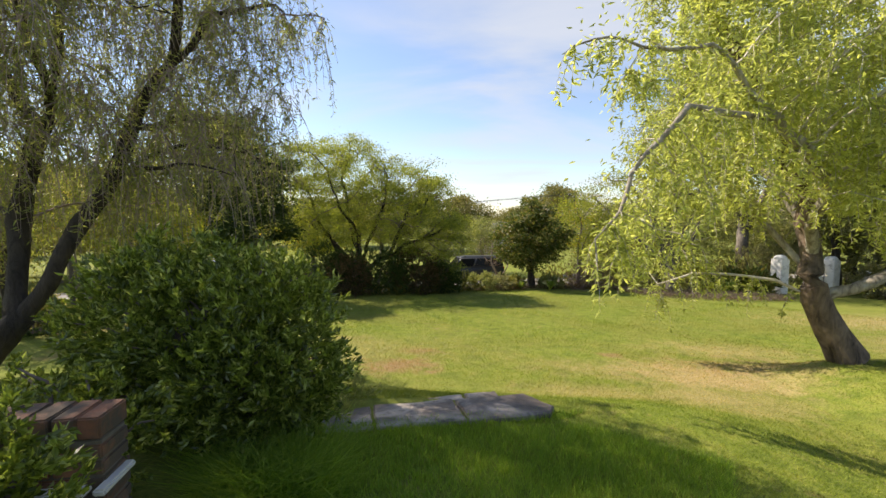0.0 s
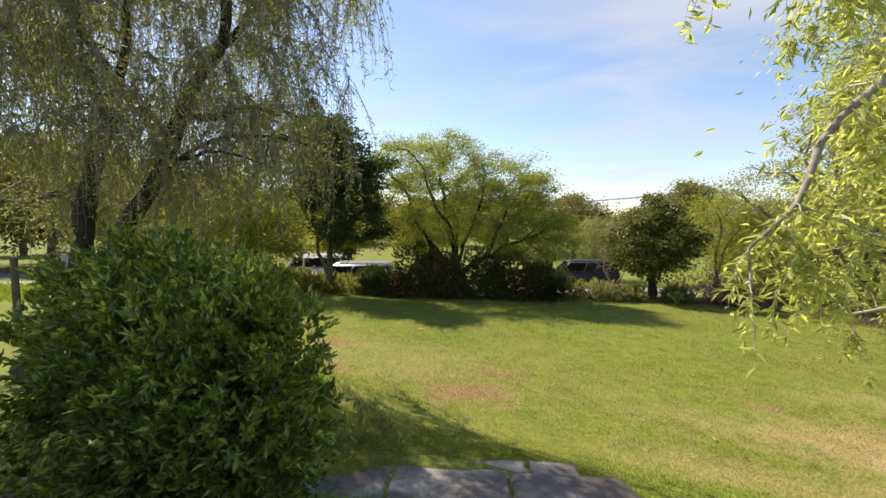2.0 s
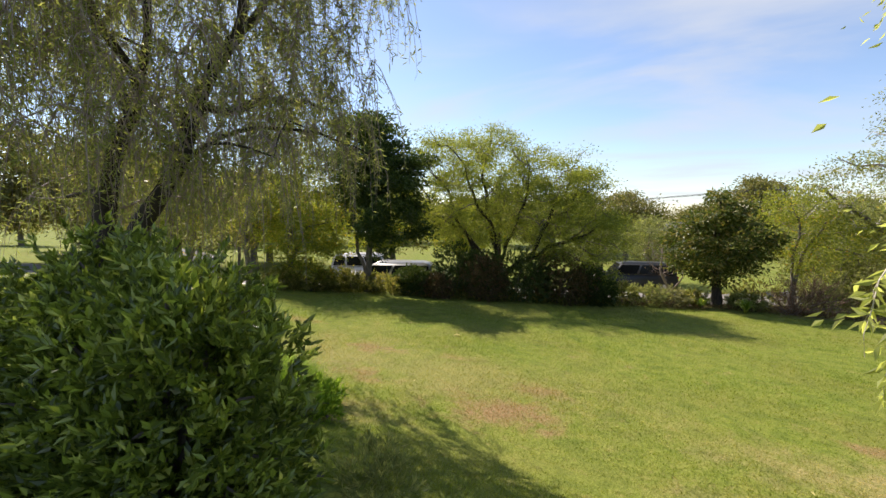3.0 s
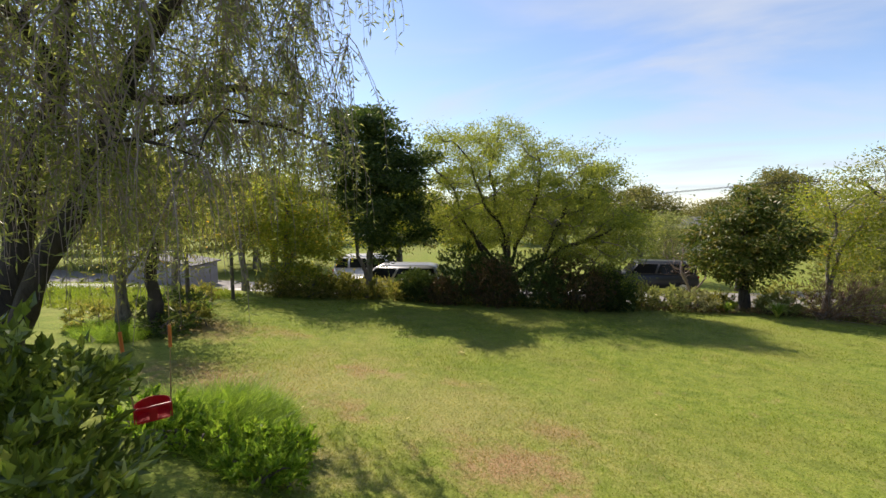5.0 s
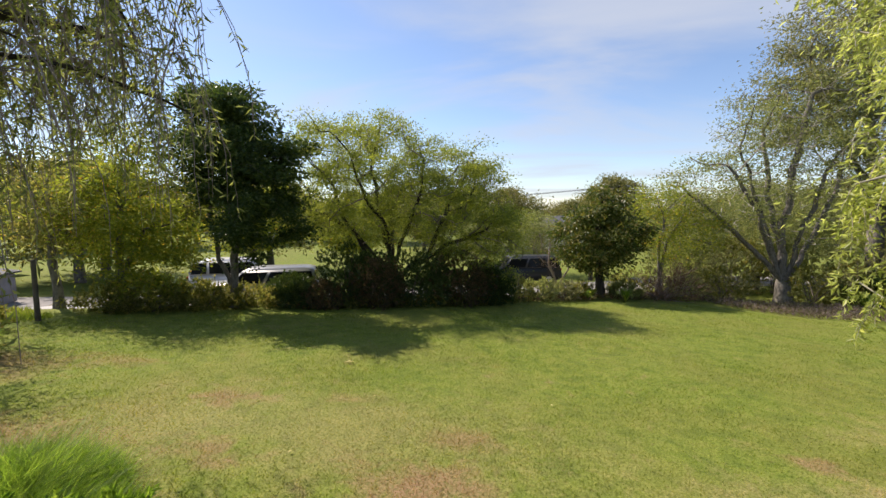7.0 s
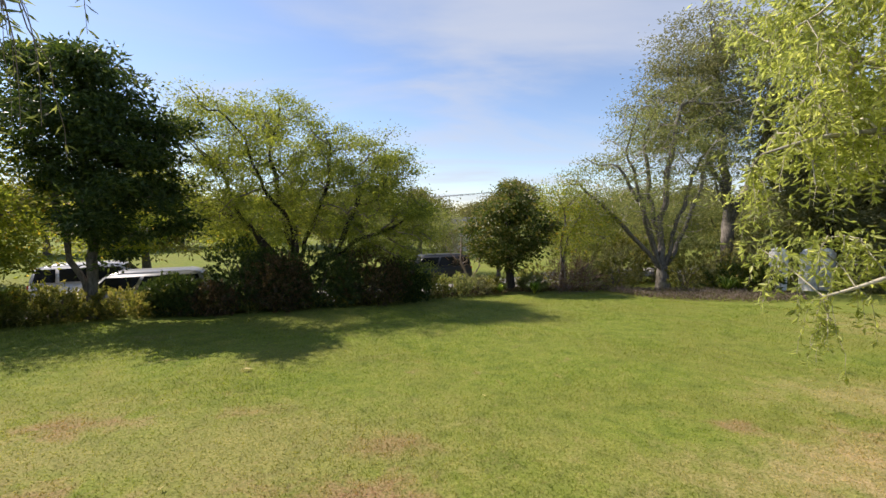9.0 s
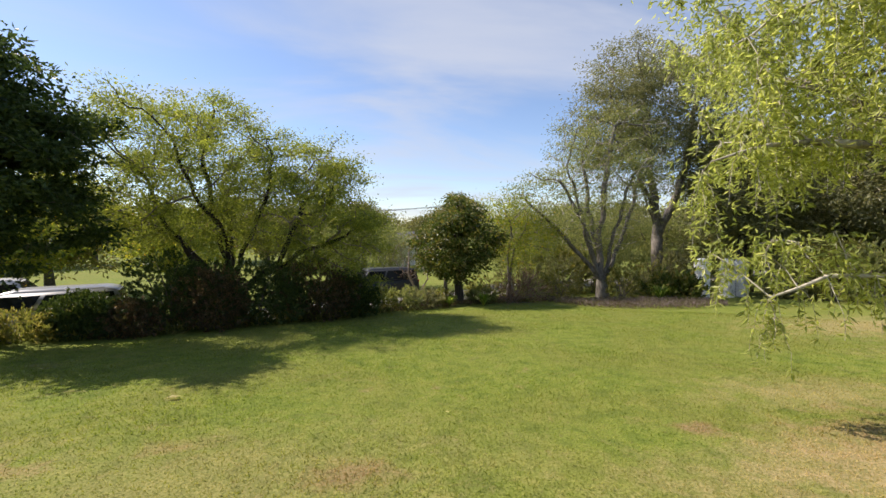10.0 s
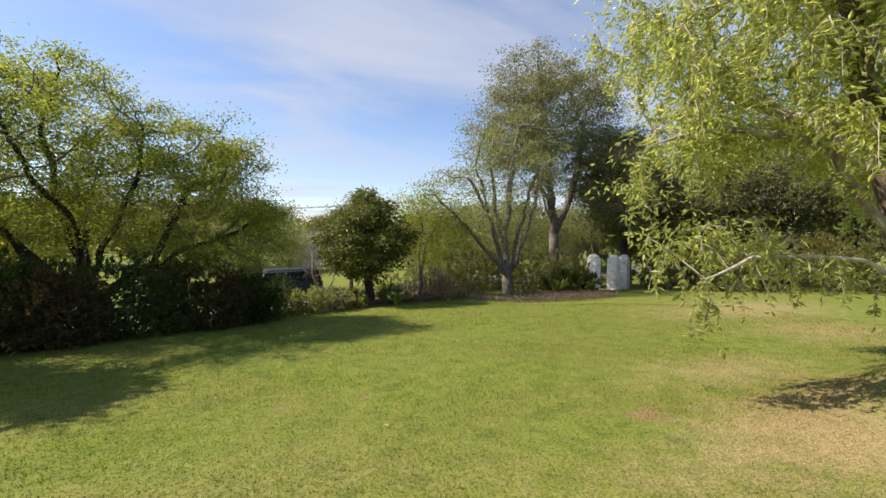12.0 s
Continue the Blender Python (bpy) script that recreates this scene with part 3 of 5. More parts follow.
# ---- the trees by the terrace ----
tree("weeping_pepper_tree", -5.15, 4.55,
     [[(-5.15, 4.55, 0), (-4.75, 4.8, 0.65), (-4.35, 5.05, 1.4), (-4.0, 5.25, 2.1), (-3.85, 5.5, 2.9), (-3.55, 5.7, 3.8), (-3.0, 5.9, 4.5), (-2.4, 6.0, 4.6)],
      [(-4.75, 4.8, 0.7), (-4.95, 5.1, 1.8), (-4.85, 5.4, 3.2), (-4.7, 5.7, 4.8)],
      [(-4.95, 5.1, 1.8), (-4.75, 5.7, 2.0), (-4.2, 6.15, 2.02)], [(-4.95, 5.1, 1.8), (-5.6, 5.2, 2.0), (-6.5, 5.05, 2.05)],
      [(-4.0, 5.25, 2.1), (-3.4, 5.0, 2.38), (-2.9, 4.95, 2.42), (-2.3, 5.1, 2.3)],
      [(-3.95, 5.3, 2.3), (-3.5, 5.9, 2.75), (-2.9, 6.4, 2.8), (-2.4, 6.7, 2.55)],
      [(-3.85, 5.5, 2.9), (-4.0, 6.4, 3.3), (-3.8, 7.2, 3.5), (-3.5, 7.6, 3.3)],
      [(-4.85, 5.4, 3.2), (-4.4, 4.8, 3.9), (-4.0, 4.4, 4.3), (-3.6, 4.1, 4.3)],
      [(-4.9, 5.3, 2.8), (-5.8, 5.7, 3.8), (-6.6, 5.9, 4.5)],
      [(-3.55, 5.7, 3.8), (-3.2, 5.7, 4.9), (-2.8, 5.7, 5.6), (-2.3, 5.8, 5.5)]],
     [(-4.9, 5.8, 4.5, 2.7, 2.3, 2.2), (-3.2, 5.7, 3.9, 1.3, 1.6, 1.6), (-4.6, 4.3, 4.3, 1.6, 1.1, 1.4), (-3.3, 5.3, 5.4, 1.4, 1.5, 1.2), (-5.4, 6.4, 2.9, 2.2, 1.2, 1.1), (-2.5, 6.0, 4.7, 0.9, 1.1, 1.4), (-4.3, 4.4, 3.2, 1.2, 0.7, 0.8), (-3.5, 4.6, 3.6, 1.1, 0.8, 1.1), (-3.3, 5.2, 2.7, 0.9, 0.8, 0.6), (-5.4, 7.8, 3.8, 1.3, 1.0, 1.1)],
     "weeping pepper tree with leaning dark trunk and drooping foliage", (M_BARKD, M_TWIGM, M_PEPPER), 11,
     goals=2400, leaves=9000, size=(0.085, 0.015), step=0.19, tip=0.0062, clump=0.13, hang=5000, hang_len=(0.3, 1.35), hang_leaf=14, droop=0.8, limbs=11, base=0.135, flare=1.3)

tree("spreading_lime_tree", 6.75, 7.4,
     [[(6.75, 7.4, 0), (6.5, 7.42, 0.5), (6.2, 7.45, 1.0), (6.05, 7.5, 1.5), (6.15, 7.6, 2.6), (6.1, 7.9, 4.2)],
      [(6.15, 7.6, 2.6), (5.6, 7.9, 4.2), (5.0, 8.0, 5.4), (4.2, 7.7, 6.0)],
      [(6.2, 7.45, 1.0), (5.7, 7.75, 1.25), (5.2, 8.05, 1.4), (4.6, 8.35, 1.35), (4.1, 8.5, 1.1)],
      [(6.2, 7.45, 1.05), (6.8, 7.2, 1.4), (7.6, 7.0, 1.7), (9.0, 6.9, 2.6)],
      [(6.05, 7.5, 1.5), (5.5, 7.9, 2.5), (4.6, 8.5, 2.9), (3.6, 8.8, 2.7)],
      [(6.1, 7.5, 1.8), (5.6, 6.7, 3.0), (4.4, 6.1, 3.7), (3.0, 5.6, 3.7), (2.3, 5.35, 2.9), (1.85, 5.12, 2.1)],
      [(4.4, 6.1, 3.7), (3.2, 5.6, 4.4), (2.2, 5.4, 4.5), (1.5, 5.3, 4.3)],
      [(6.15, 7.6, 2.4), (6.1, 8.9, 3.4), (5.8, 10.0, 4.3)]],
     [(6.2, 8.3, 5.0, 2.5, 3.0, 2.3), (4.3, 7.4, 6.0, 1.3, 1.3, 0.9), (8.4, 7.6, 4.2, 2.6, 2.8, 2.2), (4.2, 8.5, 1.0, 0.6, 0.45, 0.4), (4.5, 6.2, 3.8, 1.0, 0.8, 1.2),
      (6.0, 6.3, 4.2, 1.8, 1.3, 1.9), (5.2, 8.3, 6.0, 1.6, 1.7, 1.1), (5.3, 9.1, 3.7, 1.5, 1.3, 1.3), (4.15, 8.8, 2.1, 1.1, 0.85, 0.95), (4.9, 8.7, 3.5, 1.1, 0.9, 0.9), (4.6, 8.7, 4.6, 1.1, 0.9, 1.1), (4.7, 7.5, 3.2, 0.8, 0.6, 1.0),
      (3.0, 5.6, 3.1, 0.9, 0.6, 1.0), (2.4, 5.3, 2.3, 0.6, 0.35, 0.9), (1.72, 5.08, 1.65, 0.18, 0.16, 0.55), (1.6, 5.3, 4.2, 0.5, 0.35, 0.5), (2.7, 5.6, 4.3, 0.9, 0.5, 0.6)],
     "old spreading tree with leaning trunk and drooping lime-green foliage", (M_BARK, M_TWIG, M_LIME, M_PALEBARK), 12,
     goals=2200, leaves=40000, size=(0.1, 0.032), step=0.26, tip=0.0085, clump=0.2, hang=3600, hang_len=(0.25, 0.75), hang_leaf=18, droop=0.7, limbs=12, base=0.2, flare=1.35, hollow=0.3, sprays=1700)

shrub("round_bush", -1.75, 3.72, [(0.6, -0.2, 0.76, 0.45, 0.4, 0.74), (0.0, -0.03, 0.82, 0.62, 0.54, 0.76), (-0.6, -0.02, 0.82, 0.58, 0.5, 0.76), (0.3, -0.25, 0.5, 0.56, 0.46, 0.5)],
      "large rounded evergreen bush with glossy green leaves", M_BUSH, 21, leaves=52000, size=(0.062, 0.024), stems=110, shell=0.6, up=0.5, lumps=0.22)

# ---- the far side of the lawn ----
tree("umbrella_tree", -4.3, 19.0,
     [[(-4.3, 19, 0), (-4.35, 19, 0.9), (-4.4, 19, 1.5), (-4.7, 19, 2.6), (-4.9, 19, 4.0), (-5.1, 19, 5.2)], [(-4.35, 19, 0.9), (-5.2, 18.9, 2.0), (-6.2, 18.8, 3.0), (-7.4, 18.8, 3.6)], [(-4.3, 19, 0.7), (-3.4, 19, 1.5), (-2.3, 19, 2.2), (-1.0, 18.9, 2.6)],
      [(-4.35, 19, 1.2), (-3.7, 18.5, 2.6), (-3.0, 18.0, 4.2)], [(-4.35, 19, 1.2), (-4.6, 20, 3.0), (-5.0, 21, 4.4)], [(-4.4, 19, 1.5), (-4.2, 17.8, 3.0), (-4.8, 16.9, 4.3)],
      [(-4.3, 19, 0.6), (-5.0, 18.7, 1.6), (-5.9, 18.3, 3.2), (-6.3, 18.2, 4.4)], [(-3.0, 19, 1.8), (-2.4, 18.8, 3.0), (-1.9, 18.7, 4.0)]],
     [(-5.0, 19.0, 4.7, 3.1, 3.1, 2.3), (-2.3, 19.0, 4.0, 2.4, 2.7, 1.9), (-7.0, 19.0, 3.9, 1.9, 2.3, 1.6), (-0.9, 18.9, 2.7, 1.7, 2.0, 1.5), (-0.6, 18.9, 4.2, 0.7, 0.8, 0.7), (-0.2, 18.7, 1.5, 1.0, 1.2, 0.8)],
     "broad umbrella-crowned tree with several stems and feathery green leaves", (M_BARKD, M_TWIGD, M_JAC), 13, goals=2400, leaves=105000, size=(0.085, 0.036), step=0.26, clump=0.24, hollow=0.68, limbs=14, base=0.19, sprays=820, topmost=0.42, tip=0.0125, lumps=0.3)
tree("dark_fig_tree", -8.3, 15.2,
     [[(-8.3, 15.2, 0), (-8.25, 15.2, 1.5), (-8.2, 15.2, 3.0), (-8.2, 15.2, 5.0), (-8.2, 15.2, 6.4)], [(-8.3, 15.2, 0.4), (-8.8, 15.2, 2.0), (-9.3, 15.3, 4.0), (-9.5, 15.3, 6.0)]],
     [(-7.1, 15.2, 3.5, 1.4, 1.6, 2.1), (-7.8, 15.2, 4.8, 1.2, 1.4, 1.7), (-9.4, 15.4, 5.0, 0.9, 1.2, 1.7), (-6.9, 15.2, 4.8, 0.6, 0.8, 1.1), (-8.3, 15.2, 5.9, 0.5, 0.7, 0.9)],
     "tall dense tree with dark green leaves and slim trunk", (M_BARKG, M_TWIGD, M_FIG), 14, goals=450, leaves=38000, size=(0.14, 0.06), clump=0.2, limbs=4, base=0.13, sprays=420, lumps=0.45)
tree("yellowing_tree", -11.2, 14.2, [[(-11.2, 14.2, 0), (-11.2, 14.2, 1.4), (-11.0, 14.2, 3.4)], [(-11.2, 14.2, 0.8), (-10.4, 14.3, 2.4)]],
     [(-10.9, 14.2, 2.8, 1.8, 1.5, 2.0), (-9.9, 14.4, 2.3, 1.1, 1.1, 1.6), (-10.8, 14.3, 4.4, 1.0, 1.0, 1.1)],
     "slender tree with yellow-green autumn leaves", (M_BARKG, M_TWIGD, M_YEL), 15, goals=300, leaves=19000, size=(0.12, 0.05), clump=0.3, limbs=3, base=0.12, sprays=260)
tree("magnolia_tree", 4.15, 22.8, [[(4.15, 22.8, 0), (4.15, 22.8, 0.9), (4.1, 22.8, 2.6), (4.1, 22.8, 4.2)]],
     [(4.1, 22.8, 2.75, 1.9, 1.9, 1.6), (4.0, 22.8, 4.0, 1.1, 1.2, 1.2)],
     "compact magnolia tree with dark leathery leaves", (M_BARKD, M_TWIGD, M_MAG), 16, goals=300, leaves=15000, size=(0.18, 0.08), clump=0.22, limbs=3, hollow=0.55, base=0.16, sprays=220)
tree("thin_tree", 7.0, 24.0, [[(7, 24, 0), (7.05, 24, 1.6), (7.1, 24, 4.0)], [(7, 24, 0.7), (7.4, 24, 2.4), (7.9, 24.1, 3.8)]],
     [(7.2, 24, 3.7, 1.7, 1.6, 1.8), (8.2, 24.3, 3.0, 1.4, 1.3, 1.3)], "thin sparse tree with grey-green and orange leaves", (M_BARKG, M_TWIGM, M_YEL), 17, goals=260, leaves=8000, size=(0.12, 0.045), clump=0.35, limbs=3, base=0.09, sprays=160)
tree("spreading_bare_tree", 12.6, 24.5,
     [[(12.6, 24.5, 0), (12.5, 24.5, 1.2), (12.3, 24.5, 3.0), (12.6, 24.5, 6.0), (13.2, 24.5, 9.2)], [(12.5, 24.5, 0.9), (11.0, 24.4, 2.6), (9.4, 24.2, 4.0), (7.9, 24.0, 5.2)], [(12.4, 24.5, 1.2), (11.4, 24.4, 4.0), (10.4, 24.2, 6.8)],
      [(12.6, 24.5, 0.8), (13.8, 24.6, 3.2), (15.0, 24.8, 6.4)], [(12.5, 24.5, 0.7), (11.7, 24.2, 2.4), (10.9, 23.8, 4.2), (9.6, 23.6, 6.0)], [(12.6, 24.5, 0.9), (13.0, 24.2, 3.4), (13.9, 24.0, 6.6)], [(12.4, 24.5, 2.0), (11.8, 24.8, 5.0), (11.6, 25.0, 8.0)]],
     [(11.8, 24.5, 6.9, 3.0, 2.8, 2.9), (9.2, 24.2, 5.0, 2.4, 2.2, 1.7), (14.0, 24.6, 7.6, 2.6, 2.4, 2.8), (12.4, 24.4, 3.6, 2.6, 1.8, 1.4)],
     "large open tree with grey spreading limbs and thin foliage", (M_BARKG, M_TWIGG, M_GREY), 18, goals=2300, leaves=21000, size=(0.13, 0.05), step=0.32, clump=0.3, limbs=14, hollow=0.35, base=0.27, tip=0.015, sprays=420)
tree("tall_olive_tree", 18.6, 27.5,
     [[(18.6, 27.5, 0), (18.4, 27.5, 2.5), (18.3, 27.5, 5.5), (17.6, 27.5, 9.0), (17.2, 27.4, 12.5)], [(18.3, 27.5, 3.4), (19.6, 27.5, 5.6), (20.6, 27.5, 8.6), (20.9, 27.5, 11.5)], [(18.3, 27.5, 5.0), (16.5, 27.3, 8.0), (15.0, 27.1, 10.2)], [(18.3, 27.5, 4.0), (17.0, 27.2, 6.6), (16.2, 27.0, 9.5)]],
     [(16.4, 27.2, 12.6, 3.3, 3.0, 2.8), (19.8, 27.6, 12.2, 3.9, 3.2, 3.4), (14.4, 27.0, 9.8, 2.6, 2.4, 2.4), (22.7, 27.5, 9.6, 3.2, 2.8, 3.6), (17.6, 27.0, 8.6, 2.6, 2.2, 2.0)],
     "tall tree with dense grey-olive crown and forked trunk", (M_BARKG, M_TWIGG, M_OLIVE), 19, goals=1500, leaves=66000, size=(0.17, 0.065), step=0.45, clump=0.42, limbs=10, base=0.34, tip=0.016, sprays=800, lumps=0.35)

# small trees and posts along the paddock side
tree("young_fence_tree", -9.75, 8.2, [[(-9.75, 8.2, 0), (-9.7, 8.2, 1.0), (-9.7, 8.25, 2.6)], [(-9.7, 8.2, 0.9), (-9.2, 8.3, 1.6)]], [(-9.7, 8.3, 2.9, 1.2, 1.2, 1.3), (-9.1, 8.4, 2.4, 0.8, 0.9, 0.8)],
     "small fence-side tree with thick pale trunk and sparse leaves", (M_BARKG, M_TWIGD, M_HEDGE), 31, goals=160, leaves=5000, size=(0.1, 0.03), clump=0.26, limbs=3, base=0.1, group="trees by the fence")
tree("young_fence_tree", -9.25, 8.6, [[(-9.25, 8.6, 0), (-9.2, 8.6, 1.1), (-9.2, 8.6, 2.5)]], [(-9.2, 8.7, 2.8, 1.1, 1.1, 1.1)],
     "small fence-side tree with dark trunk and sparse leaves", (M_BARKD, M_TWIGD, M_YEL), 32, goals=120, leaves=4200, size=(0.1, 0.03), clump=0.26, limbs=3, base=0.12, group="trees by the fence")
tree("young_fence_tree", -11.5, 10.4, [[(-11.5, 10.4, 0), (-11.4, 10.4, 1.1), (-11.1, 10.4, 2.5)], [(-11.45, 10.4, 0.8), (-10.8, 10.5, 1.5)]], [(-11.2, 10.5, 2.9, 1.3, 1.2, 1.1)],
     "small fence-side tree with slim trunk and sparse leaves", (M_BARKG, M_TWIGD, M_HEDGE), 33, goals=140, leaves=4200, size=(0.1, 0.03), clump=0.26, limbs=3, base=0.1, group="trees by the fence")
tree("young_fence_tree", -12.9, 13.8, [[(-12.9, 13.8, 0), (-12.9, 13.8, 1.1), (-12.9, 13.8, 2.5)]], [(-12.9, 13.8, 3.2, 1.6, 1.4, 1.6)],
     "small roadside tree with pale straight trunk", (M_BARKG, M_TWIGD, M_HEDGE), 34, goals=160, leaves=7000, size=(0.12, 0.04), clump=0.26, limbs=3, base=0.1, group="trees by the fence")
tree("bare_sapling", 2.6, 25.5, [[(2.6, 25.5, 0), (2.6, 25.5, 0.7), (2.2, 25.5, 1.8)], [(2.6, 25.5, 0.5), (3.2, 25.5, 1.5)]], [(2.5, 25.5, 2.6, 1.4, 1.2, 1.3)],
     "small leafless tree with fine mauve-grey twigs", (M_TWIGM, M_TWIGM, M_DRYTWIG), 35, goals=420, leaves=900, size=(0.06, 0.02), clump=0.2, limbs=2, base=0.07, step=0.22)

# ---- the hedge along the road ----
DARK = "dense dark evergreen shrub in the hedge"
HEDGE = [(-5.4, 17.0, 0.95, 1.0, M_FIG, DARK, 1.05), (-3.3, 17.6, 1.25, 0.95, M_FIG, DARK, 1.0), (-1.8, 18.4, 1.2, 0.95, M_RUST, "dense shrub with dark rusty leaves", 1.0), (-0.6, 18.9, 0.8, 0.75, M_FIG, DARK, 1.0),
         (-6.9, 16.1, 0.7, 0.48, M_FIG, DARK, 1.1), (-4.3, 16.9, 0.9, 0.8, M_RUST, "dense shrub with dark rusty leaves", 1.0), (-6.1, 16.4, 0.8, 0.4, M_RUST, "low shrub with dark rusty leaves", 1.0),
         (-2.6, 18.7, 1.0, 0.9, M_FIG, DARK, 1.0), (-4.7, 17.9, 1.0, 0.9, M_FIG, DARK, 1.0), (-0.9, 19.7, 0.8, 0.75, M_RUST, "dense shrub with dark rusty leaves", 1.0)]
for i, (x, y, r, h, mat, label, q) in enumerate(HEDGE):
    shrub("hedge_shrub", x, y, [(0, 0, h * q, r, r * 0.85, h), (0.3 * r, -0.1, h * 0.7, r * 0.8, r * 0.7, h * 0.7)], label, mat, 100 + i, leaves=13000, size=(0.075, 0.034), group="hedge by the road", stems=10)
for i, (x, y, r, h) in enumerate([(-8.0, 15.4, 0.8, 0.32), (-9.0, 14.8, 0.9, 0.34), (-10.0, 14.1, 0.9, 0.42), (-11.0, 13.6, 0.7, 0.42), (-9.6, 15.2, 0.8, 0.36), (-7.4, 16.3, 0.6, 0.3), (-10.8, 14.6, 0.8, 0.5)]):
    shrub("pale_shrub", x, y, [(0, 0, h * 0.9, r, r * 0.8, h), (0.4 * r, 0.1, h * 0.6, r * 0.6, r * 0.6, h * 0.8)], "loose grey-green shrub in the hedge", M_HEDGE, 130 + i, leaves=3200, size=(0.1, 0.032), group="hedge by the road", stems=10)
for i, (x, y, r, h) in enumerate([(0.3, 19.8, 0.7, 0.4), (1.3, 20.6, 0.7, 0.4), (2.3, 21.3, 0.6, 0.35), (3.1, 21.9, 0.5, 0.3), (5.2, 22.6, 0.6, 0.35), (8.6, 24.3, 0.9, 0.65), (9.6, 23.6, 0.9, 0.8), (8.0, 23.4, 0.7, 0.5), (10.4, 24.6, 1.1, 1.1),
                                  (6.2, 25.6, 1.0, 0.7), (9.4, 26.4, 1.4, 1.3), (11.2, 26.5, 1.5, 1.4), (13.4, 23.9, 1.0, 0.9), (14.4, 25.2, 1.2, 0.9), (15.4, 25.0, 0.9, 0.6), (16.9, 26.4, 1.2, 1.0)]):
    shrub("border_shrub", x, y, [(0, 0, h * 0.85, r, r * 0.8, h), (-0.3 * r, 0.1, h * 0.6, r * 0.7, r * 0.6, h * 0.8)], "loose mixed garden shrub with dull green leaves", (M_HEDGE, M_GREY, M_OLIVE)[i % 3], 150 + i, leaves=2600, size=(0.12, 0.04), group="border shrubs", stems=9)
for i, (x, y, r, h) in enumerate([(-9.9, 8.7, 0.5, 0.28), (-9.1, 9.1, 0.6, 0.25), (-10.3, 9.8, 0.6, 0.3), (-11.2, 10.9, 0.5, 0.28), (-8.7, 8.5, 0.5, 0.2), (-10.3, 7.9, 0.5, 0.25)]):
    shrub("fence_weeds", x, y, [(0, 0, h * 0.8, r, r * 0.8, h)], "dark weedy growth round the fence-side trees", (M_FIG, M_HEDGE)[i % 2], 180 + i, leaves=1800, size=(0.08, 0.03), category="weeds", group="fence weeds", stems=8)
# strappy and broad-leaved plants by the gate
for i, (x, y, s) in enumerate([(14.0, 21.9, 0.75), (14.8, 22.2, 0.7), (4.9, 21.5, 0.5), (3.4, 21.6, 0.45)]):
    rng = np.random.default_rng(200 + i)
    z = gz(x, y)
    owner = thing("strappy_plant", x, y, z, "clump of long arching bright green strap leaves", "plant", "strappy plants")
    n, k = 70, 6
    a = rng.random(n) * 2 * np.pi
    t = np.linspace(0, 1, k)
    out, rise = rng.uniform(0.4, 1.0, n) * s, rng.uniform(0.6, 1.1, n) * s
    px = np.cos(a)[:, None] * out[:, None] * t
    py = np.sin(a)[:, None] * out[:, None] * t
    pz = rise[:, None] * np.sin(t * 2.2)[None]
    side = np.stack([-np.sin(a), np.cos(a), 0 * a], 1)[:, None] * (0.028 * (1 - t ** 2) + 0.004)[None, :, None]
    mid = np.stack([px, py, pz], 2)
    v = np.stack([mid - side, mid + side], 2).reshape(-1, 3)
    ii, jj = np.meshgrid(np.arange(n) * k * 2, np.arange(k - 1) * 2, indexing="ij")
    ii = (ii + jj).ravel()
    mesh_np("leaves", v, np.stack([ii, ii + 1, ii + 3, ii + 2], 1), M_STRAP, owner)
for i, (x, y, r) in enumerate([(15.3, 22.0, 0.6), (15.8, 22.5, 0.55), (14.9, 22.9, 0.6)]):
    shrub("broad_leaf_plant", x, y, [(0, 0, 0.35, r, r * 0.8, 0.55)], "low broad-leaved dark green plant", M_MAG, 210 + i, leaves=900, size=(0.28, 0.12), category="plant", group="broad-leaved plants", stems=6, up=0.8)
# ---- woodland beyond the drive on the house side ----
for i, (x, y, r, h, mat) in enumerate([(21.6, 21.4, 1.3, 1.2, M_OLIVE), (22.2, 20.0, 1.5, 1.5, M_HEDGE), (22.6, 18.8, 1.6, 1.4, M_GREY), (24.0, 17.2, 1.7, 1.6, M_OLIVE), (25.4, 15.4, 1.8, 1.5, M_HEDGE), (27.0, 13.6, 1.9, 1.7, M_GREY),
                                       (28.6, 11.6, 2.0, 1.7, M_OLIVE), (22.8, 22.2, 1.8, 2.2, M_OLIVE), (25.6, 19.6, 2.0, 2.4, M_GREY), (28.4, 16.6, 2.2, 2.6, M_OLIVE), (30.6, 13.0, 2.4, 2.6, M_GREY),
                                       (20.2, 26.2, 1.4, 1.6, M_OLIVE), (22.2, 26.0, 1.6, 1.9, M_GREY), (18.4, 26.4, 1.2, 1.4, M_OLIVE), (24.2, 24.6, 1.8, 2.1, M_OLIVE), (16.4, 28.2, 1.6, 1.6, M_GREY), (14.2, 28.0, 1.6, 1.5, M_GREY), (12.0, 27.6, 1.5, 1.5, M_HEDGE), (9.0, 27.4, 1.5, 1.3, M_GREY)]):
    shrub("woodland_shrub", x, y, [(0, 0, h * 0.85, r, r * 0.85, h), (0.4 * r, 0.3, h * 1.1, r * 0.7, r * 0.7, h * 0.7)], "dense dull green woodland shrub", mat, 230 + i, leaves=4200, size=(0.16, 0.06), group="woodland shrubs", stems=10)
